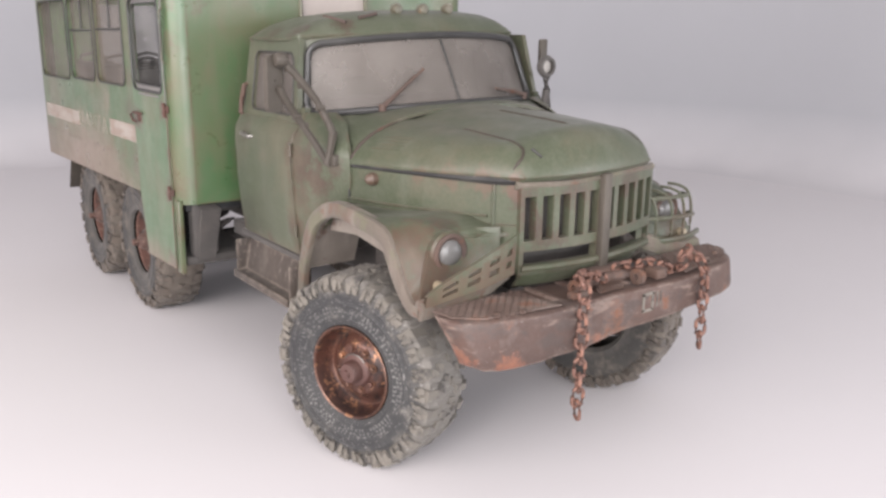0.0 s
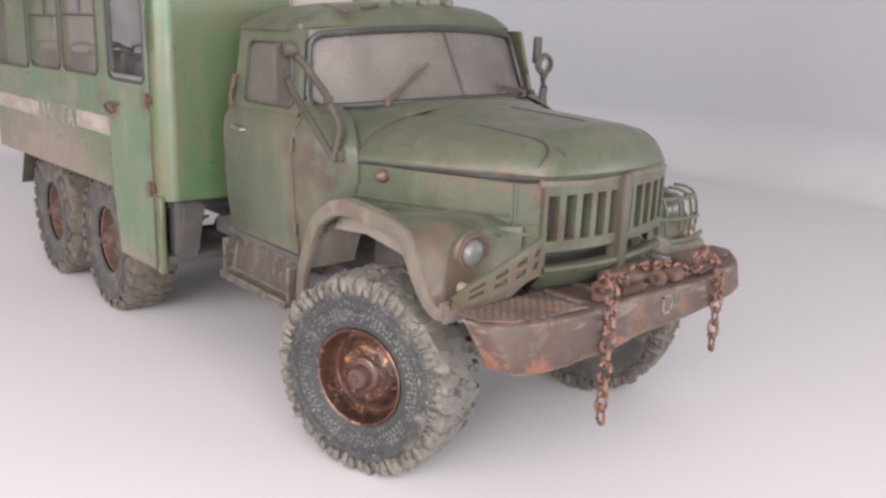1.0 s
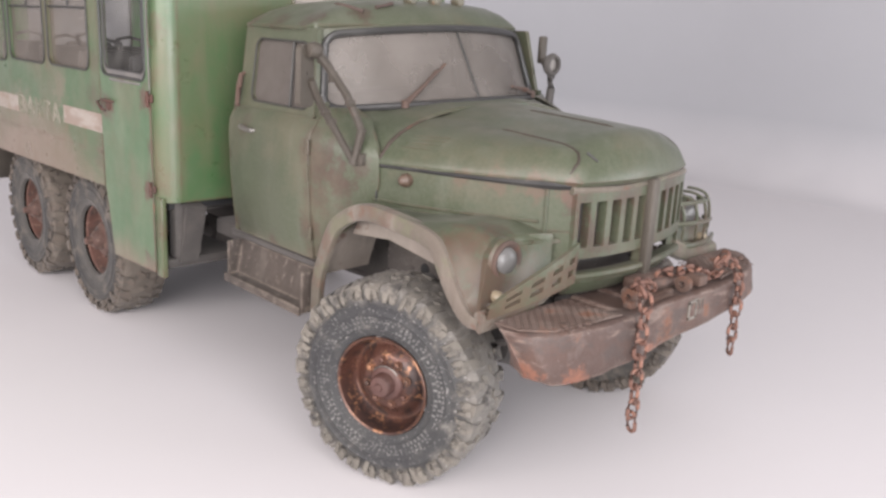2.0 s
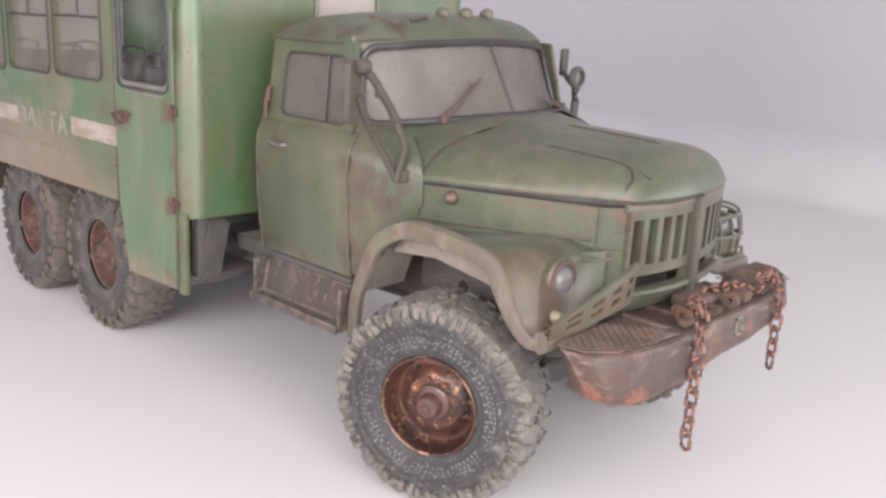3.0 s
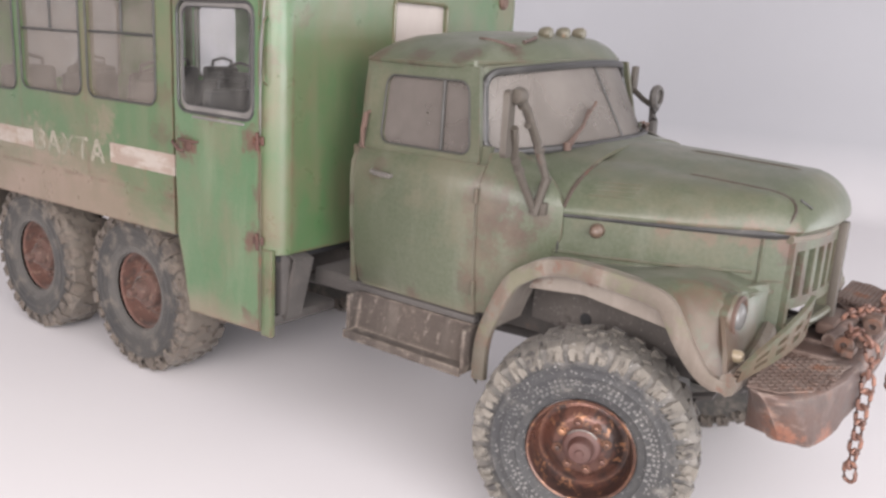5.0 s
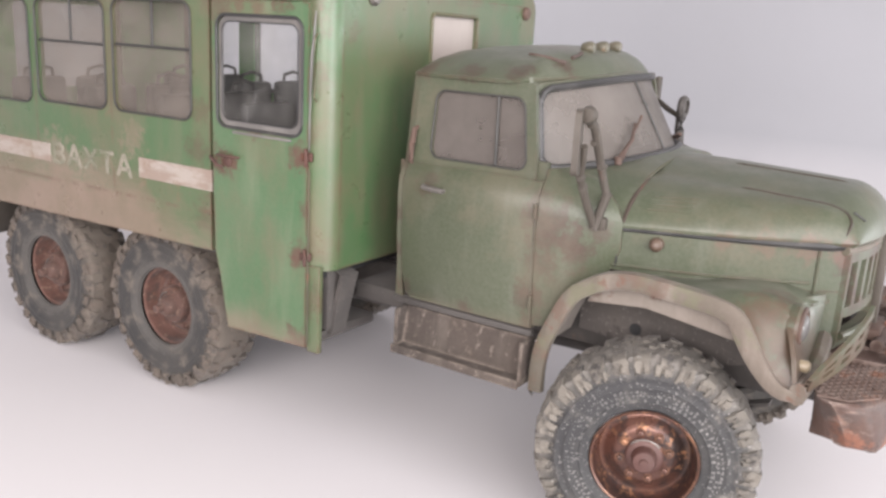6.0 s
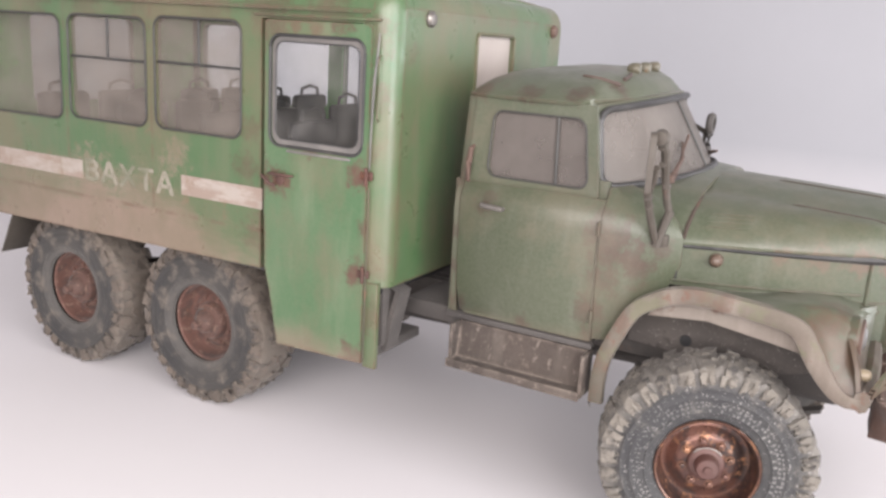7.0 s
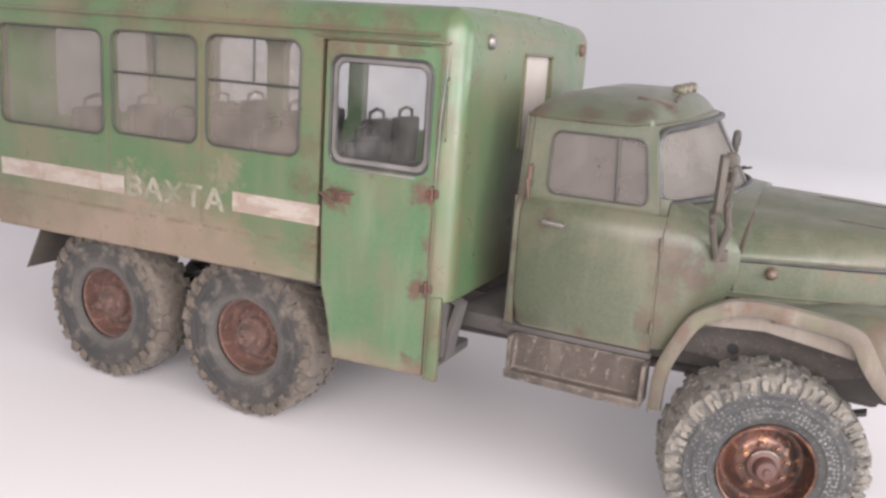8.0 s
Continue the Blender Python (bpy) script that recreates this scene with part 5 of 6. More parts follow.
    for i, p in enumerate(inner):
        m = 8 if abs(inner[(i + 1) % len(inner)][0] - p[0]) > 0.3 else 1
        a, b = outer[i], outer[(i + 1) % len(outer)]
        do += [(a[0] + (b[0] - a[0]) * j / m, a[1] + (b[1] - a[1]) * j / m) for j in range(m)]
    bm = B()
    holed(bm, do, di, lambda q, f: on_screen(q, f, 0.008), (-0.02, 0, 0), 2)
    part("windscreen_frame", bm, M_CAB, ws)
    bm = B()
    tube(bm, [on_screen(q, f, 0.018) for q, f in di], 0.020, 8, closed=True)
    part("windscreen_seal", bm, M_GLOSS, ws, "glossy black windscreen rubber")
    bm = B()
    tube(bm, [glass_row(f)[14] + Vector((0.006, 0, 0)) for f in (0, 0.3, 0.6, 1.0)], 0.007, 6)
    part("centre_strip", bm, M_SEAL, ws)
    # roof with gutter and visor
    # half the roof's outline, from the rear centre to the front centre
    half = smooth([(-1.615, 0.0), (-1.615, 0.45), (-1.605, 0.74), (-1.55, 0.825), (-1.3, 0.845), (-1.0, 0.84), (-0.89, 0.80), (-0.835, 0.66), (-0.765, 0.42), (-0.735, 0.18), (-0.73, 0.0)], 4)
    ring = [(x, y) for x, y in half] + [(x, -y) for x, y in reversed(half[1:-1])]

    def zedge(x):
        return 2.262 + lerp([(-1.7, 0.0), (-1.0, 0.0), (-0.86, 0.018), (-0.66, 0.034)], x)
    rows = [[(x, y * 0.985, zedge(x) - 0.022) for x, y in ring], [(x, y, zedge(x) - 0.012) for x, y in ring], [(x, y, zedge(x)) for x, y in ring]]
    cx = -1.12
    for f, h in ((0.985, 0.014), (0.95, 0.034), (0.86, 0.076), (0.72, 0.114), (0.5, 0.140), (0.25, 0.152), (0.02, 0.155)):
        rows.append([(cx + (x - cx) * f, y * f, zedge(x) * min(1, f * f) + 2.268 * (1 - min(1, f * f)) + h) for x, y in ring])
    bm = B()
    grid(bm, rows, close_v=True)
    bm.faces.new([bm.verts.new(p) for p in rows[-1]])
    roof = part("cab_roof", bm, M_CAB, lorry, "domed olive cab roof with a front visor")
    bm = B()
    grid(bm, [rows[0], [(cx + (x - cx) * 0.9, y * 0.9, zedge(x) - 0.012) for x, y in ring]], close_v=True)
    bm.faces.new([bm.verts.new((cx + (x - cx) * 0.9, y * 0.9, zedge(x) - 0.012)) for x, y in ring])
    part("headlining", bm, M_INT, roof)
    bm = B()
    tube(bm, [(x, y, zedge(x) - 0.006) for x, y in ring], 0.011, 6, closed=True)
    part("gutter", bm, M_CAB, roof)
    bm = B()
    tube(bm, [(-1.04, -0.585, 2.388), (-0.99, -0.60, 2.383), (-0.92, -0.59, 2.372), (-0.85, -0.54, 2.350)], [0.006, 0.010, 0.013, 0.012], 6)
    tube(bm, [(-0.855, -0.45, 2.375), (-0.85, -0.40, 2.385), (-0.86, -0.33, 2.398)], [0.012, 0.009, 0.012], 6)
    part("roof_scar", bm, M_RUST, roof, "rusty weld on the roof")
    for y in (-0.17, 0.02, 0.205):
        bm = B()
        lathe(bm, [(0.0, -0.05), (0.022, -0.046), (0.033, -0.02), (0.034, 0.01), (0.026, 0.026), (0.0, 0.034)], (-0.885, y, 2.424), 16, "x")
        lathe(bm, [(0.03, 2.37), (0.024, 2.41)], (-0.895, y, 0), 10, "z")
        part("marker_lamp", bm, M_LAMP, roof, "small roof marker lamp")
    # wipers
    for y0, tip in ((-0.49, (-0.60, -0.26, 2.05)), (0.62, (-0.55, 0.32, 1.945))):
        bm = B()
        b = Vector((ws_base(y0) + 0.03, y0, 1.885))
        t = Vector(tip)
        t.x = ws_base(t.y) + (ws_top(t.y) - ws_base(t.y)) * ((t.z - 1.868) / 0.394) + 0.03
        tube(bm, [b, b.lerp(t, 0.5) + Vector((0.03, 0, 0.01)), t], [0.014, 0.011, 0.007], 6)
        m = b.lerp(t, 0.62) + Vector((0.02, 0, 0))
        d = (t - b).normalized() * 0.17
        tube(bm, [m - d, m + d], 0.008, 6)
        lathe(bm, [(0.022, 1.86), (0.022, 1.90), (0.0, 1.905)], (b.x, b.y, 0), 10, "z")
        part("wiper", bm, M_RUST, lorry, "rusty wiper arm and blade")


def mirrors():
    # near mirror: plate and two bent arms
    bm = B()
    q = rrect(-0.05, 0.05, 1.90, 2.19, 0.03)
    c = Vector((-0.43, -1.175, 0))
    ax = Vector((0.30, -0.95, 0)).normalized()
    slab(bm, [[c + ax * (u * f) + Vector((0, 0, 2.06 + (z - 2.06) * f)) for u, z in q] for f in (0.05, 0.6, 0.93, 1.0)], Vector((-0.95, -0.30, 0)) * 0.03, close_v=True)
    mir = part("wing_mirror", bm, M_MIRROR, lorry, "olive-brown muddy wing mirror back")
    bm = B()
    tube(bm, [(-0.42, -1.14, 2.165), (-0.41, -1.08, 2.10), (-0.43, -0.95, 1.96), (-0.425, -0.88, 1.83), (-0.41, -0.862, 1.775)], [0.021, 0.022, 0.021, 0.020, 0.019], 8)
    part("upper_arm", bm, M_MIRROR, mir)
    bm = B()
    tube(bm, [(-0.42, -1.16, 2.03), (-0.44, -1.12, 1.96), (-0.48, -1.05, 1.885), (-0.475, -0.95, 1.74), (-0.455, -0.885, 1.625)], [0.018, 0.020, 0.021, 0.020, 0.019], 8)
    part("lower_arm", bm, M_MIRROR, mir)
    bm = B()
    lathe(bm, [(0.0, -0.035), (0.032, -0.03), (0.042, 0.0), (0.032, 0.03), (0.0, 0.035)], (-0.415, -1.15, 2.165), 12)
    part("knuckle", bm, M_MIRROR, mir)
    for q in ((-0.42, -1.10, 2.12), (-0.425, -1.03, 2.035), (-0.42, -0.93, 1.915), (-0.475, -1.04, 1.87), (-0.478, -1.0, 1.82)):
        bm = B()
        lathe(bm, [(0.0, -0.024), (0.017, -0.022), (0.019, 0.0), (0.017, 0.022), (0.0, 0.024)], q, 8)
        part("clamp_bolt", bm, M_MIRROR, mir)
    bm = B()
    tube(bm, [(-0.408, -0.862, 1.785), (-0.43, -0.868, 1.70), (-0.455, -0.878, 1.605)], [0.024, 0.021, 0.026], 8)
    box(bm, -0.47, -0.40, -0.87, -0.80, 1.60, 1.66, 0.01)
    part("mirror_bracket", bm, M_MIRROR, lorry, "grimy mirror bracket on the cowl")
    # far side: round mirror, and a flat one farther out on the same stalk
    bm = B()
    lathe(bm, [(0.045, 0.025), (0.065, 0.022), (0.075, 0.0), (0.065, -0.022), (0.045, -0.02), (0.045, 0.025)], (-0.645, 0.845, 2.055), 22, "x")
    tube(bm, [(-0.645, 0.85, 1.985), (-0.655, 0.865, 1.90), (-0.63, 0.82, 1.76)], 0.028, 8)
    tube(bm, [(-0.68, 0.865, 1.99), (-0.69, 0.90, 1.90), (-0.67, 0.91, 1.76)], 0.015, 8)
    far = part("wing_mirror", bm, M_DARK, lorry, "dark round mirror on a wire stalk")
    bm = B()
    lathe(bm, [(0.047, 0.0), (0.0, 0.004)], (-0.64, 0.845, 2.055), 20, "x")
    part("mirror_glass", bm, M_CHROME, far)
    bm = B()
    box(bm, -0.91, -0.875, 0.995, 1.06, 2.045, 2.225, 0.012)
    tube(bm, [(-0.885, 1.02, 2.07), (-0.78, 0.95, 2.02), (-0.67, 0.87, 1.99)], 0.018, 6)
    part("mirror_back", bm, M_MIRROR, far)


def steps():
    for s in (-1, 1):
        bm = B()
        slab(bm, [[(-1.52, s * 0.90, 0.985), (-0.74, s * 0.90, 0.985)], [(-1.52, s * 0.925, 0.86), (-0.74, s * 0.925, 0.86)], [(-1.52, s * 0.94, 0.775), (-0.74, s * 0.94, 0.775)]], (0, -s * 0.02, 0))
        slab(bm, [[(-1.53, s * 0.935, 0.782), (-0.735, s * 0.935, 0.782)], [(-1.53, s * 1.01, 0.775), (-0.735, s * 1.01, 0.775)]], (0, 0, -0.035))
        for x in (-1.53, -0.745):
            box(bm, x, x + 0.02, min(s * 0.86, s * 1.0), max(s * 0.86, s * 1.0), 0.745, 0.985, 0.004)
        st = part("running_board", bm, M_STEP, lorry, "mud-crusted folded step board")
        bm = B()
        box(bm, -1.535, -0.73, s * 1.012 - 0.008, s * 1.012 + 0.008, 0.735, 0.785, 0.005)
        part("step_edge", bm, M_STEP, st)


# crew body -------------------------------------------------------------
X0, X1, YN, YF, ZT = -5.42, -1.825, -1.25, 1.04, 2.79
CR = 0.115   # radius of the body's upright corners
WINS = [(-5.275, -4.33, 1.855, 2.525), (-4.25, -3.585, 1.88, 2.535), (-3.51, -2.845, 1.885, 2.55)]
FAR_WINS = [(-5.30, -4.70, 1.87, 2.53), (-4.52, -3.88, 1.87, 2.53), (-3.74, -3.08, 1.87, 2.53)]
DOOR = (-2.665, -1.945)


def crew_body():
    for s, yy in ((-1, YN), (1, YF)):
        # wall panels, each with a window
        bm = B()
        pl = lambda x, z: Vector((x, yy, z))
        th = (0, -s * 0.05, 0)
        cuts = [(X0 + 0.06, -4.29), (-4.29, -3.547), (-3.547, -2.70)] if s < 0 else [(X0 + 0.06, -4.61), (-4.61, -3.81), (-3.81, -2.70)]
        wins = WINS if s < 0 else FAR_WINS
        for (a, b), w in zip(cuts, wins):
            holed(bm, rrect(a, b, 1.36, 2.64, 0.001), rrect(*w, 0.07), pl, th, 2)
        if s > 0:
            holed(bm, rrect(-2.70, -2.01, 1.36, 2.64, 0.001), rrect(-2.62, -2.08, 1.92, 2.5, 0.07), pl, th, 2)
        else:
            slab(bm, [[pl(-2.70, 2.575), pl(-2.70, 2.64)], [pl(-2.01, 2.575), pl(-2.01, 2.64)]], th)
        part("side_wall", bm, M_BUS, lorry, "green-painted crew body side")
        # muddy skirt below
        bm = B()
        slab(bm, [[pl(X0 + 0.06, 1.105), pl(X0 + 0.06, 1.36)], [pl(-2.70 if s < 0 else -2.01, 1.135), pl(-2.70 if s < 0 else -2.01, 1.36)]], th)
        part("side_skirt", bm, M_BUS, lorry, "lower side caked in brown dirt")
        # upper curve to the roof
        bm = B()
        rows = []
        for k in range(8):
            t = radians(90 * k / 7)
            rows.append([(X0 + 0.06, yy - s * 0.13 * (1 - math.cos(t)), 2.64 + 0.15 * math.sin(t)), (X1 - 0.12, yy - s * 0.13 * (1 - math.cos(t)), 2.64 + 0.15 * math.sin(t))])
        slab(bm, rows, (0, -s * 0.03, -0.03))
        part("roof_edge", bm, M_BUS, lorry)
        bm = B()
        tube(bm, [(X0 + 0.06, yy + s * 0.004, 2.635), (X1 - 0.14, yy + s * 0.004, 2.635)], 0.012, 6)
        part("rain_gutter", bm, M_BUS, lorry, "rust-stained rain gutter")
        # windows
        for i, w in enumerate(wins):
            bm = B()
            tube(bm, [pl(x, z) + Vector((0, s * 0.004, 0)) for x, z in rrect(w[0], w[1], w[2], w[3], 0.07)], 0.0068, 8, closed=True)
            fr = part("window_frame", bm, M_SEAL, lorry, "black rubber window surround")
            bm = B()
            pane_fill(bm, rrect(w[0], w[1], w[2], w[3], 0.07), lambda x, z: Vector((x, yy - s * 0.02, z)), (0, -s * 0.005, 0))
            part("pane", bm, M_GLASS if s < 0 else M_CLEAR, fr, "dusty frosted window glass" if s < 0 else "clear window glass")
            if i and s < 0:
                bm = B()
                zc = w[3] - 0.40 * (w[3] - w[2])
                tube(bm, [(w[0] + 0.01, yy - s * 0.012, zc), (w[1] - 0.01, yy - s * 0.012, zc)], 0.0085, 6)
                tube(bm, [((w[0] + w[1]) / 2, yy - s * 0.012, zc), ((w[0] + w[1]) / 2, yy - s * 0.012, w[3])], 0.007, 6)
                part("vent_bar", bm, M_SEAL, fr)
        if s > 0:
            bm = B()
            pane_fill(bm, rrect(-2.62, -2.08, 1.92, 2.5, 0.07), lambda x, z: Vector((x, yy - s * 0.02, z)), (0, -s * 0.005, 0))
            part("pane", bm, M_CLEAR, lorry)
    # corner between side and front, front wall, rear wall, roof
    for s, yy in ((-1, YN), (1, YF)):
        r = CR
        bm = B()
        rows = []
        for k in range(9):
            t = radians(90 * k / 8)
            x, y = X1 - r + r * math.sin(t), yy - s * r * (1 - math.cos(t))
            zt = [(x, y, z) for z in (1.17, 1.5, 2.0, 2.64)]
            for q in range(1, 6):
                a = radians(90 * q / 5)
                ins = 0.13 * (1 - math.cos(a))
                zt.append((x - ins * math.sin(t), y - s * ins * math.cos(t), 2.64 + 0.15 * math.sin(a)))
            rows.append(zt)
        first = [(p[0] + 0.004, p[1], p[2]) for p in rows[0]]
        rows[0] = [(-2.01, p[1], p[2]) for p in rows[0]]
        slab(bm, [rows[0], first] + rows[1:], (-0.02, -s * 0.02, 0))
        part("front_corner", bm, M_BUS, lorry, "rounded green body corner")
        bm = B()
        tube(bm, [(X0 + 0.06, yy - s * 0.06, 1.13), (X0 + 0.06, yy - s * 0.06, 2.6), (X0 + 0.1, yy - s * 0.12, 2.72)], 0.06, 10)
        part("rear_corner", bm, M_BUS, lorry)
    bm = B()
    holed(bm, rrect(YN + CR, YF - CR, 1.17, 2.66, 0.001), rrect(-0.34, 0.16, 1.98, 2.56, 0.03), lambda y, z: Vector((X1, y, z)), (-0.05, 0, 0), 3)
    rows = []
    for q in range(6):
        a = radians(90 * q / 5)
        ins = 0.13 * (1 - math.cos(a))
        rows.append([(X1 - ins, YN + CR, 2.64 + 0.15 * math.sin(a)), (X1 - ins, YF - CR, 2.64 + 0.15 * math.sin(a))])
    slab(bm, rows, (-0.03, 0, -0.02))
    part("front_wall", bm, M_BUS, lorry, "green front bulkhead of the crew body")
    bm = B()
    box(bm, X1 - 0.03, X1 - 0.022, -0.34, 0.16, 1.98, 2.56)
    part("front_window", bm, M_BLANK, lorry, "blanked pale front window", smooth=False)
    bm = B()
    tube(bm, [(X1 + 0.004, y, z) for y, z in rrect(-0.345, 0.165, 1.975, 2.565, 0.03)], 0.012, 6, closed=True)
    part("front_window_frame", bm, M_BUS, lorry)
    for y in (-0.90, 0.80):
        bm = B()
        lathe(bm, [(0.045, -0.01), (0.045, 0.012), (0.032, 0.028), (0.0, 0.034)], (X1, y, 2.62), 18, "x")
        part("clearance_lamp", bm, M_CHROME if y < 0 else M_RUST, lorry, "small grey clearance lamp")
    bm = B()
    holed(bm, rrect(YN + 0.06, YF - 0.06, 1.13, 2.70, 0.001), rrect(-0.72, 0.25, 1.86, 2.52, 0.05), lambda y, z: Vector((X0, y, z)), (0.05, 0, 0), 2)
    part("rear_wall", bm, M_BUS, lorry)
    bm = B()
    pane_fill(bm, rrect(-0.72, 0.25, 1.86, 2.52, 0.05), lambda y, z: Vector((X0 + 0.02, y, z)), (0.005, 0, 0))
    part("rear_pane", bm, M_GLASS, lorry)
    bm = B()
    rows = []
    for k in range(9):
        y = YN + 0.13 + (YF - YN - 0.26) * k / 8
        z = ZT + 0.03 * (1 - ((k - 4) / 4) ** 2)
        rows.append([(X0 + 0.04, y, z), (X1 - 0.13, y, z)])
    slab(bm, rows, (0, 0, -0.04))
    part("body_roof", bm, M_BUS, lorry, "green body roof")
    # stripes and lettering
    for a, b, z0, z1 in ((-5.31, -4.17, 1.475, 1.597), (-3.315, -2.69, 1.49, 1.615)):
        bm = B()
        box(bm, a, b, YN - 0.002, YN + 0.01, z0, z1)
        part("white_stripe", bm, M_WHITE, lorry, "chipped white stripe", smooth=False)
    cu = bpy.data.curves.new("lettering", "FONT")
    cu.body, cu.size, cu.extrude = "ВАХТА", 0.19, 0.002
    cu.space_character = 1.12
    tmp = bpy.data.objects.new("tmp", cu)
    scene.collection.objects.link(tmp)
    bpy.context.view_layer.update()
    me = bpy.data.meshes.new_from_object(tmp.evaluated_get(bpy.context.evaluated_depsgraph_get()))
    bpy.data.objects.remove(tmp)
    xs = [v.co.x for v in me.vertices]
    k = 0.76 / (max(xs) - min(xs))
    for v in me.vertices:
        v.co = Vector((-4.14 + (v.co.x - min(xs)) * k, YN - 0.0008 - v.co.z * 0.2, 1.475 + v.co.y * 1.0))
    bm = B()
    for i, (dx, dz) in enumerate(((-0.007, 0.0), (0.007, 0.0), (0.0, -0.005), (0.0, 0.005))):
        q = me.copy()
        for v in q.vertices:
            v.co = trued(v.co + Vector((dx, -0.0002 * i, dz)))
        bm.from_mesh(q)
        bpy.data.meshes.remove(q)
    bm.to_mesh(me)
    bm.free()
    me.materials.append(M_FADED)
    ob = new("lettering", me)
    ob.parent = lorry
    ob["label"] = "faded white painted letters"
    # door on the near side
    bm = B()
    yy = YN - 0.012
    pl = lambda x, z: Vector((x, yy, z))
    th = (0, 0.04, 0)
    holed(bm, rrect(DOOR[0], DOOR[1], 1.82, 2.57, 0.02), rrect(-2.625, -1.99, 1.885, 2.488, 0.07), pl, th, 2)
    rows = []
    for z in (1.82, 1.5, 1.15, 1.0, 0.70):
        xl = lerp([(0.70, -2.555), (1.0, -2.615), (1.15, -2.655), (1.2, DOOR[0])], z)
        rows.append([(xl, yy, z + (0.0 if z > 0.7 else -0.005)), (DOOR[1], yy, z + (0 if z > 0.7 else 0.02))])
    slab(bm, rows, th)
    d = part("entrance_door", bm, M_BDOOR, lorry, "green entrance door with rusty fittings")
    bm = B()
    tube(bm, [pl(x, z) for x, z in rrect(-2.628, -1.987, 1.882, 2.491, 0.07)], 0.0085, 8, closed=True)
    part("window_seal", bm, M_GLOSS, d, "glossy black rubber window seal")
    bm = B()
    holed(bm, rrect(-2.620, -1.995, 1.890, 2.483, 0.068), rrect(-2.590, -2.022, 1.922, 2.458, 0.055), lambda x, z: Vector((x, yy + 0.010, z)), (0, 0.006, 0), 2)
    part("inner_trim", bm, M_TRIM, d, "dull grey inner window trim")
    bm = B()
    tube(bm, [pl(x, z) + Vector((0, 0.004, 0)) for x, z in rrect(-2.588, -2.024, 1.924, 2.456, 0.055)], 0.0038, 6, closed=True)
    part("trim_bead", bm, M_GLOSS, d)
    bm = B()
    box(bm, -2.50, -2.06, yy - 0.010, yy + 0.006, 1.852, 1.866, 0.005)
    part("window_sill", bm, M_TRIM, d, "scraped pale sill strip")
    bm = B()
    pane_fill(bm, rrect(-2.625, -1.99, 1.885, 2.488, 0.07), lambda x, z: Vector((x, yy + 0.015, z)), (0, 0.005, 0))
    part("window_pane", bm, M_CLEAR, d, "clean streaked door glass")
    bm = B()
    tube(bm, [(-2.68, yy - 0.008, 1.705), (-2.66, yy - 0.026, 1.70), (-2.60, yy - 0.028, 1.662), (-2.575, yy - 0.012, 1.655)], [0.006, 0.009, 0.010, 0.007], 8)
    tube(bm, [(-2.63, yy - 0.010, 1.718), (-2.60, yy - 0.026, 1.722), (-2.47, yy - 0.026, 1.722), (-2.445, yy - 0.008, 1.72)], [0.006, 0.009, 0.009, 0.006], 8)
    part("door_handle", bm, M_REDRUST, d, "rusty lever handle")
    bm = B()
    lathe(bm, [(0.034, 0.002), (0.032, -0.006), (0.022, -0.011), (0.0, -0.012)], (-2.545, yy, 1.69), 18)
    part("handle_plate", bm, M_REDRUST, d)
    for z in (1.785, 1.24):
        bm = B()
        box(bm, -1.993, -1.954, yy - 0.005, yy + 0.01, z - 0.026, z + 0.024, 0.009)
        box(bm, -1.943, -1.912, yy - 0.004, yy + 0.012, z - 0.022, z + 0.028, 0.009)
        tube(bm, [(-1.947, yy - 0.008, z - 0.048), (-1.948, yy - 0.011, z - 0.02), (-1.947, yy - 0.009, z + 0.01), (-1.949, yy - 0.011, z + 0.046)], [0.009, 0.012, 0.009, 0.011], 8)
        for dx, dz in ((-0.028, -0.012), (-0.026, 0.012), (0.020, 0.004)):
            lathe(bm, [(0.008, 0.0), (0.007, -0.010), (0.0, -0.012)], (-1.947 + dx, yy, z + dz), 8)
        part("hinge", bm, M_REDRUST, d, "heavy rusted hinge")
    bm = B()
    tube(bm, [(-1.93, yy - 0.002, 0.74), (-1.93, yy - 0.002, 1.72)], 0.0035, 5)
    part("door_gap_seal", bm, M_RUSTLINE, d)
    bm = B()
    tube(bm, [(-1.932, yy - 0.002, 1.82), (-1.929, yy - 0.005, 1.98), (-1.923, yy - 0.010, 2.12), (-1.914, yy - 0.013, 2.30), (-1.905, yy - 0.008, 2.42), (-1.900, yy - 0.002, 2.53)], [0.003, 0.005, 0.007, 0.008, 0.006, 0.003], 8)
    part("loose_seal", bm, M_TRIM, d, "pale weather strip hanging loose at the hinge side")
    # door frame bead and the panel in front of the door
    bm = B()
    box(bm, -1.94, -1.855, YN - 0.004, YN + 0.03, 0.70, 1.20, 0.006)
    part("door_post", bm, M_BUS, lorry)
    bm = B()
    box(bm, -2.74, -1.90, YN - 0.018, YN + 0.01, 2.588, 2.602, 0.004)
    part("door_drip_rail", bm, M_BUS, lorry)
    bm = B()
    box(bm, -2.60, -1.9, -1.2, -0.7, 0.74, 0.80, 0.01)
    slab(bm, [[(-2.60, -1.2, 0.74), (-2.60, -1.2, 1.12)], [(-2.60, -0.7, 0.74), (-2.60, -0.7, 1.12)]], (0.02, 0, 0))
    part("entrance_step", bm, M_DARK, lorry)
    # pull rails beside the door
    bm = B()
    tube(bm, [(-1.895, YN - 0.006, 2.42), (-1.885, YN - 0.035, 2.40), (-1.885, YN - 0.035, 2.10), (-1.895, YN - 0.006, 2.08)], 0.005, 6)
    part("grab_rail", bm, M_BUS, lorry)
    # inside
    bm = B()
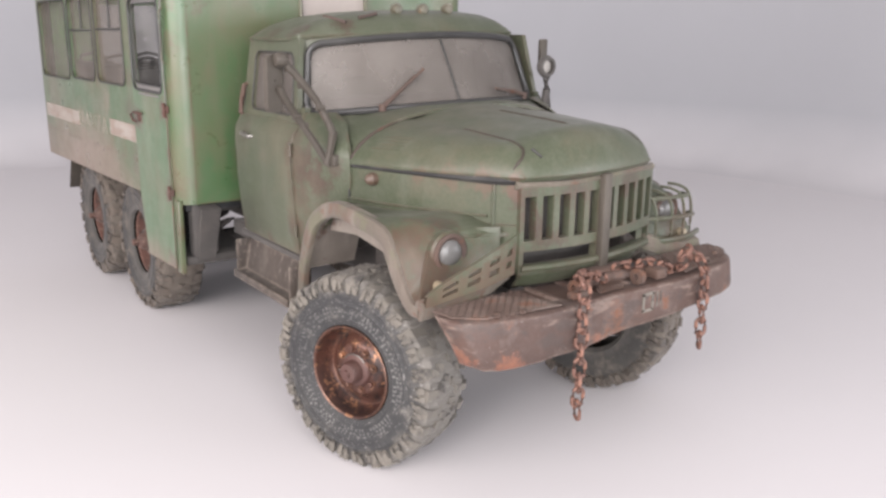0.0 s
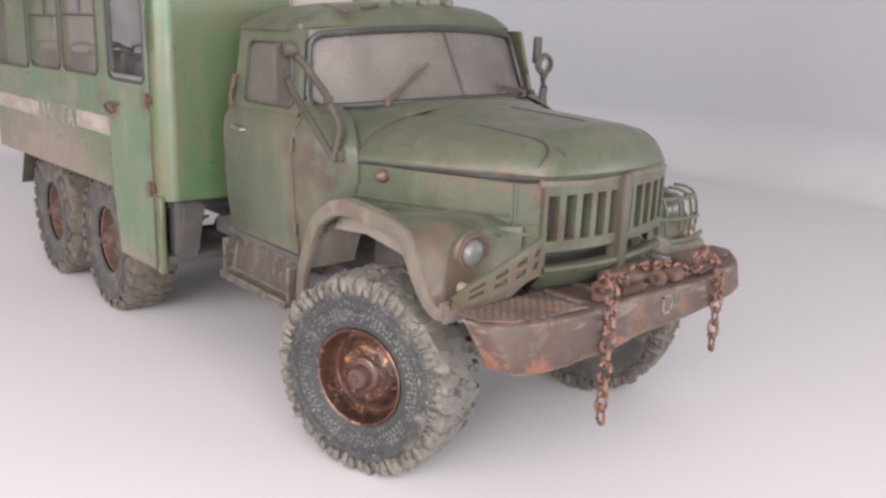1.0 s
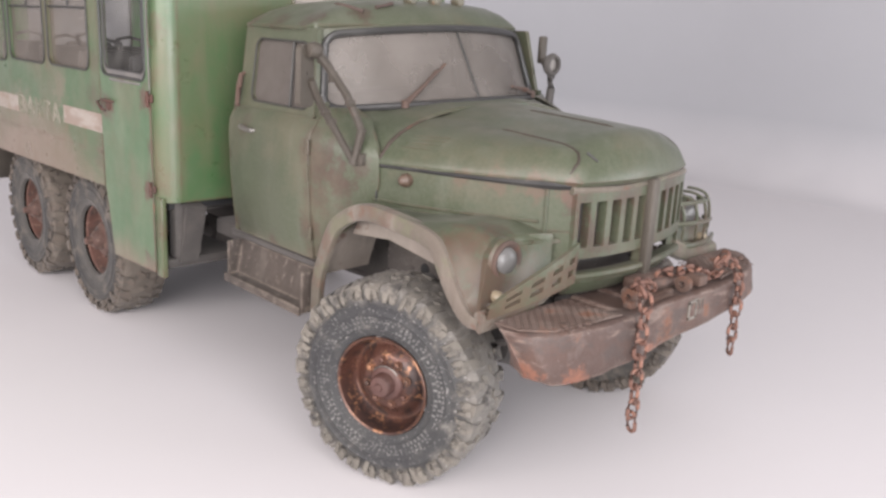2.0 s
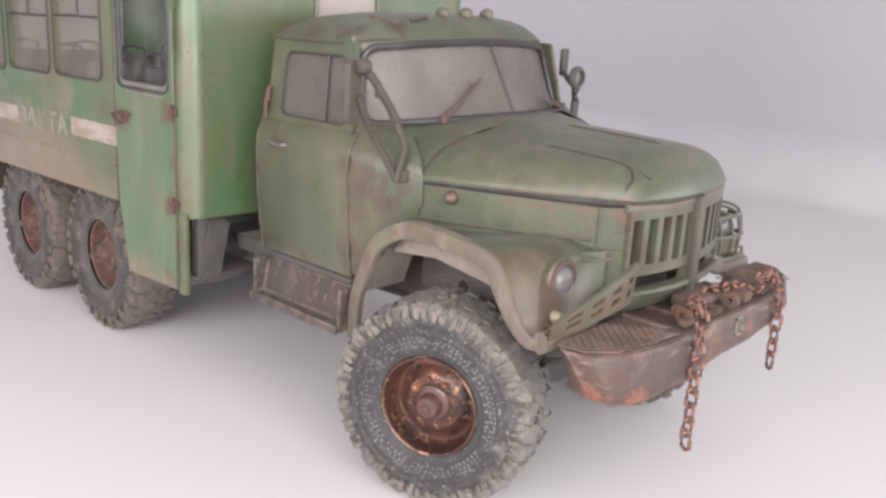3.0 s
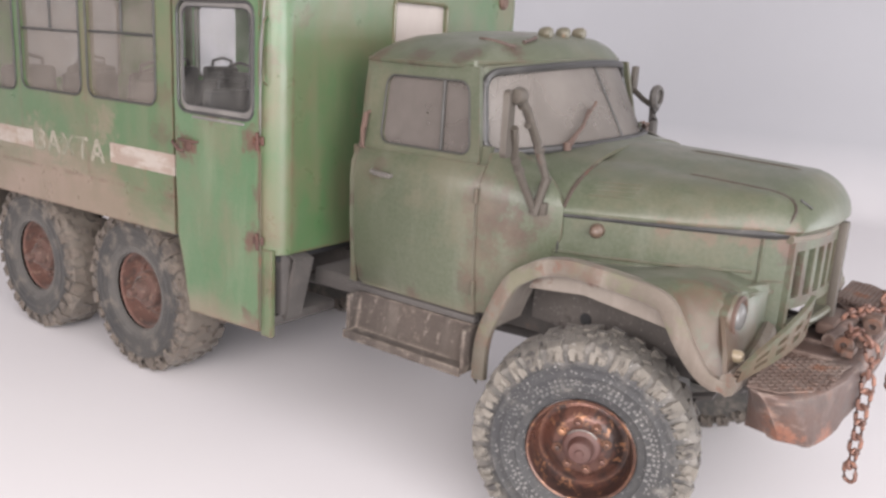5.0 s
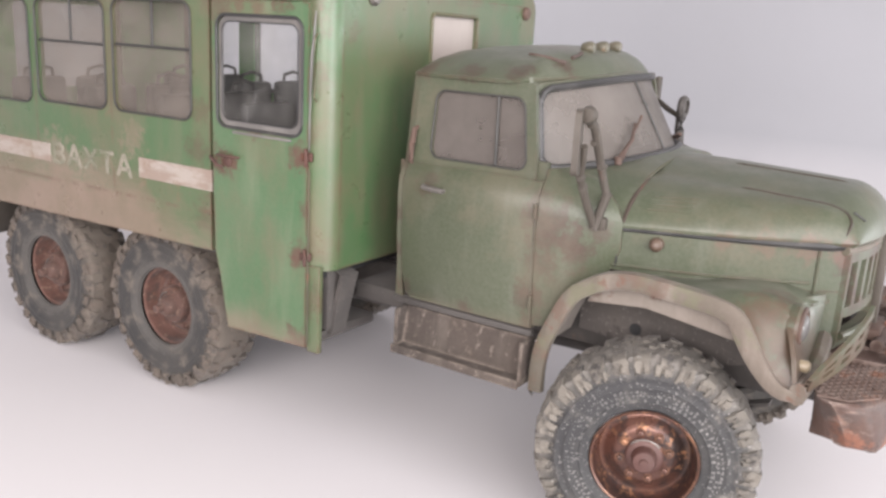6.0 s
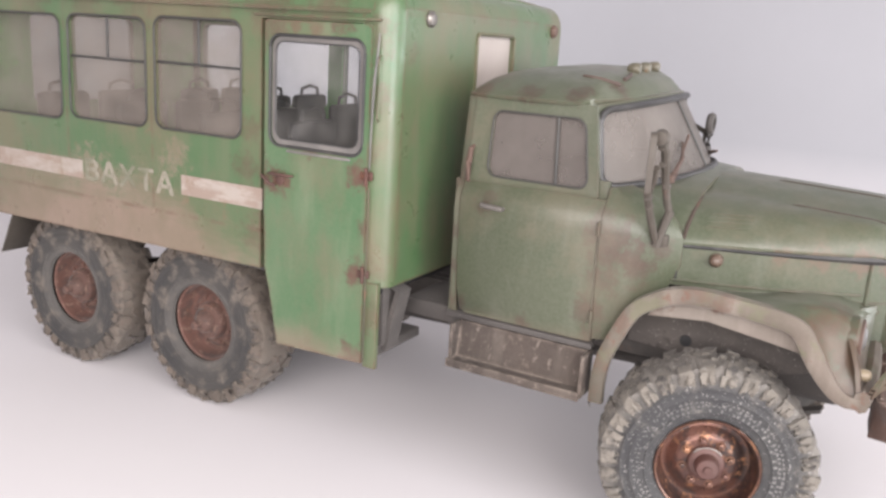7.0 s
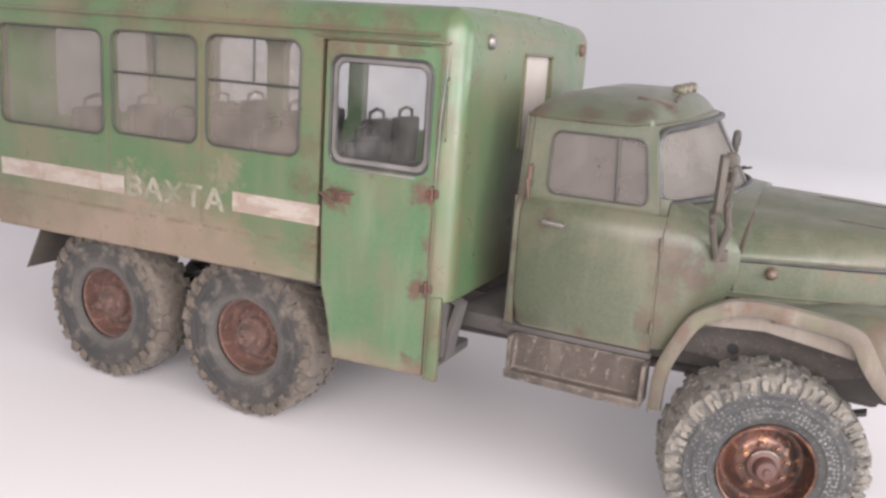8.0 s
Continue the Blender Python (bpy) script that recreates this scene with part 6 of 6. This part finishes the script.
    box(bm, X0 + 0.06, X1 - 0.06, YN + 0.06, YF - 0.06, 1.12, 1.17)
    part("body_floor", bm, M_INT, lorry)
    bm = B()
    holed(bm, rrect(YN + 0.06, YF - 0.06, 1.17, 2.68, 0.001), rrect(-0.72, 0.25, 1.86, 2.52, 0.05), lambda y, z: Vector((X0 + 0.058, y, z)), (0.01, 0, 0), 2)
    part("rear_lining", bm, M_INTG, lorry, "bright green inner lining of the crew body")
    bm = B()
    for (a, b), w in zip([(X0 + 0.08, -4.61), (-4.61, -3.81), (-3.81, -2.70)], FAR_WINS):
        holed(bm, rrect(a, b, 1.20, 2.66, 0.001), rrect(*w, 0.07), lambda x, z: Vector((x, YF - 0.058, z)), (0, -0.01, 0), 2)
    part("side_lining", bm, M_INTG, lorry, "bright green inner lining of the crew body")
    for x in (-4.5, -3.75, -3.05):
        for y in (-0.95, -0.45, 0.35, 0.82):
            seat(x, y, -1)
    seat(-2.42, -0.88, -1)


def seat(x, y, f):
    bm = B()
    box(bm, x - 0.2, x + 0.2, y - 0.2, y + 0.2, 1.50, 1.62, 0.04)
    s_ = part("seat", bm, M_INT, lorry, "dark moulded passenger seat")
    bm = B()
    box(bm, x + f * 0.2 - 0.04, x + f * 0.2 + 0.04, y - 0.2, y + 0.2, 1.6, 2.0, 0.035)
    part("backrest", bm, M_INT, s_)
    bm = B()
    tube(bm, [(x + f * 0.2, y - 0.11, 1.99), (x + f * 0.2, y - 0.10, 2.05), (x + f * 0.2, y, 2.075), (x + f * 0.2, y + 0.10, 2.05), (x + f * 0.2, y + 0.11, 1.99)], 0.014, 6)
    part("grab_hoop", bm, M_INT, s_)
    bm = B()
    box(bm, x - 0.1, x + 0.1, y - 0.1, y + 0.1, 1.16, 1.52, 0.01)
    part("seat_base", bm, M_INT, s_)


def widen(names, k):
    """The front end sits a little off centre: its far half is wider."""
    for ob in lorry.children:
        if ob.name.split(".")[0] in names and ob.type == "MESH":
            for v in ob.data.vertices:
                if v.co.y > 0:
                    v.co.y *= k


chassis()
for ax in AXLES:
    ahead = ax > -1
    wheel(ax, -0.84 if ahead else -0.94 if ax > -4 else -0.98, -1, M_RIM if ahead else M_RIMD, M_LUG if ahead else M_LUGB, turn=17 * ax, front=ahead)
    wheel(ax - (0.03 if ahead else 0.0), 0.92 if ahead else 0.885, 1, M_RIMD, M_LUGB, turn=31 + 11 * ax, front=ahead)
bonnet()
bonnet_gaps()
nose()
for side in (-1, 1):
    fender(side)
lamp_guard(-1)
far_guard()
bumper()
widen(("grille", "radiator", "grille_lip", "grille_top_rail", "nose_side_panel", "nose_lower_panel"), 1.09)
widen(("bonnet", "bonnet_seam"), 1.04)
widen(("bumper", "chequer_plate", "bumper_bolt"), 1.05)
cab()
mirrors()
for ob in list(lorry.children):   # the cab's far side leans inwards
    for q in [ob] + list(ob.children):
        if q.name.split(".")[0] in ("windscreen", "windscreen_frame", "windscreen_seal", "cab_roof", "gutter", "headlining", "front_pillar"):
            for v in q.data.vertices:
                if v.co.y > 0:
                    v.co.y -= 0.075 * (v.co.y / 0.8) * max(0.0, min(1.0, (v.co.z - 1.87) / 0.4))
steps()
crew_body()


# ---- chains ----------------------------------------------------------
def chain(name, pts, label, pitch=0.062):
    """Links along a path, alternately turned."""
    top = root(name, label, "chain", group="rusty tow chains")
    dense = [Vector(p) for p in smooth(pts, 12)]
    acc, out = 0.0, [(dense[0], dense[1] - dense[0])]
    for a, b in zip(dense, dense[1:]):
        acc += (b - a).length
        if acc >= pitch:
            out.append((b, b - a))
            acc = 0.0
    bm = B()
    L, W, r = 0.046, 0.026, 0.0095
    loop = []
    for k in range(16):
        t = 2 * math.pi * k / 16
        x, y = W * math.cos(t), W * math.sin(t)
        loop.append((0, x, y + (L - W if y >= 0 else -(L - W)) * (1 if abs(y) > 1e-6 else 0)))
    tube(bm, loop, r, 6, closed=True)
    first = part("link", bm, M_CHAIN, top)
    me = first.data
    rnd = random.Random(len(out))
    for i, (p, d) in enumerate(out):
        ob = first if i == 0 else new("link", me)
        ob.parent = top
        q = d.normalized().to_track_quat("Z", "Y").to_matrix().to_4x4()
        ob.matrix_local = Matrix.Translation(p) @ q @ pose(0, 0, 0, rnd.uniform(-8, 8), 0, 90 * (i % 2) + 25 + rnd.uniform(-14, 14))
    return top


chain("chain", [(0.86, -0.10, 1.16), (0.87, -0.19, 1.185), (0.89, -0.27, 1.20), (0.93, -0.31, 1.215), (0.985, -0.335, 1.16), (0.995, -0.345, 1.06), (0.995, -0.35, 0.85), (0.995, -0.352, 0.70), (0.995, -0.352, 0.575)], "rusty tow chain hanging over the bumper")
chain("chain", [(0.80, 0.10, 1.17), (0.84, 0.22, 1.18), (0.86, 0.30, 1.17), (0.88, 0.38, 1.13), (0.90, 0.46, 1.16), (0.92, 0.44, 1.22), (0.93, 0.50, 1.20), (0.97, 0.53, 1.15), (0.985, 0.535, 1.07), (0.985, 0.535, 0.92), (0.985, 0.535, 0.74)], "rusty tow chain draped in a heap on the bumper")
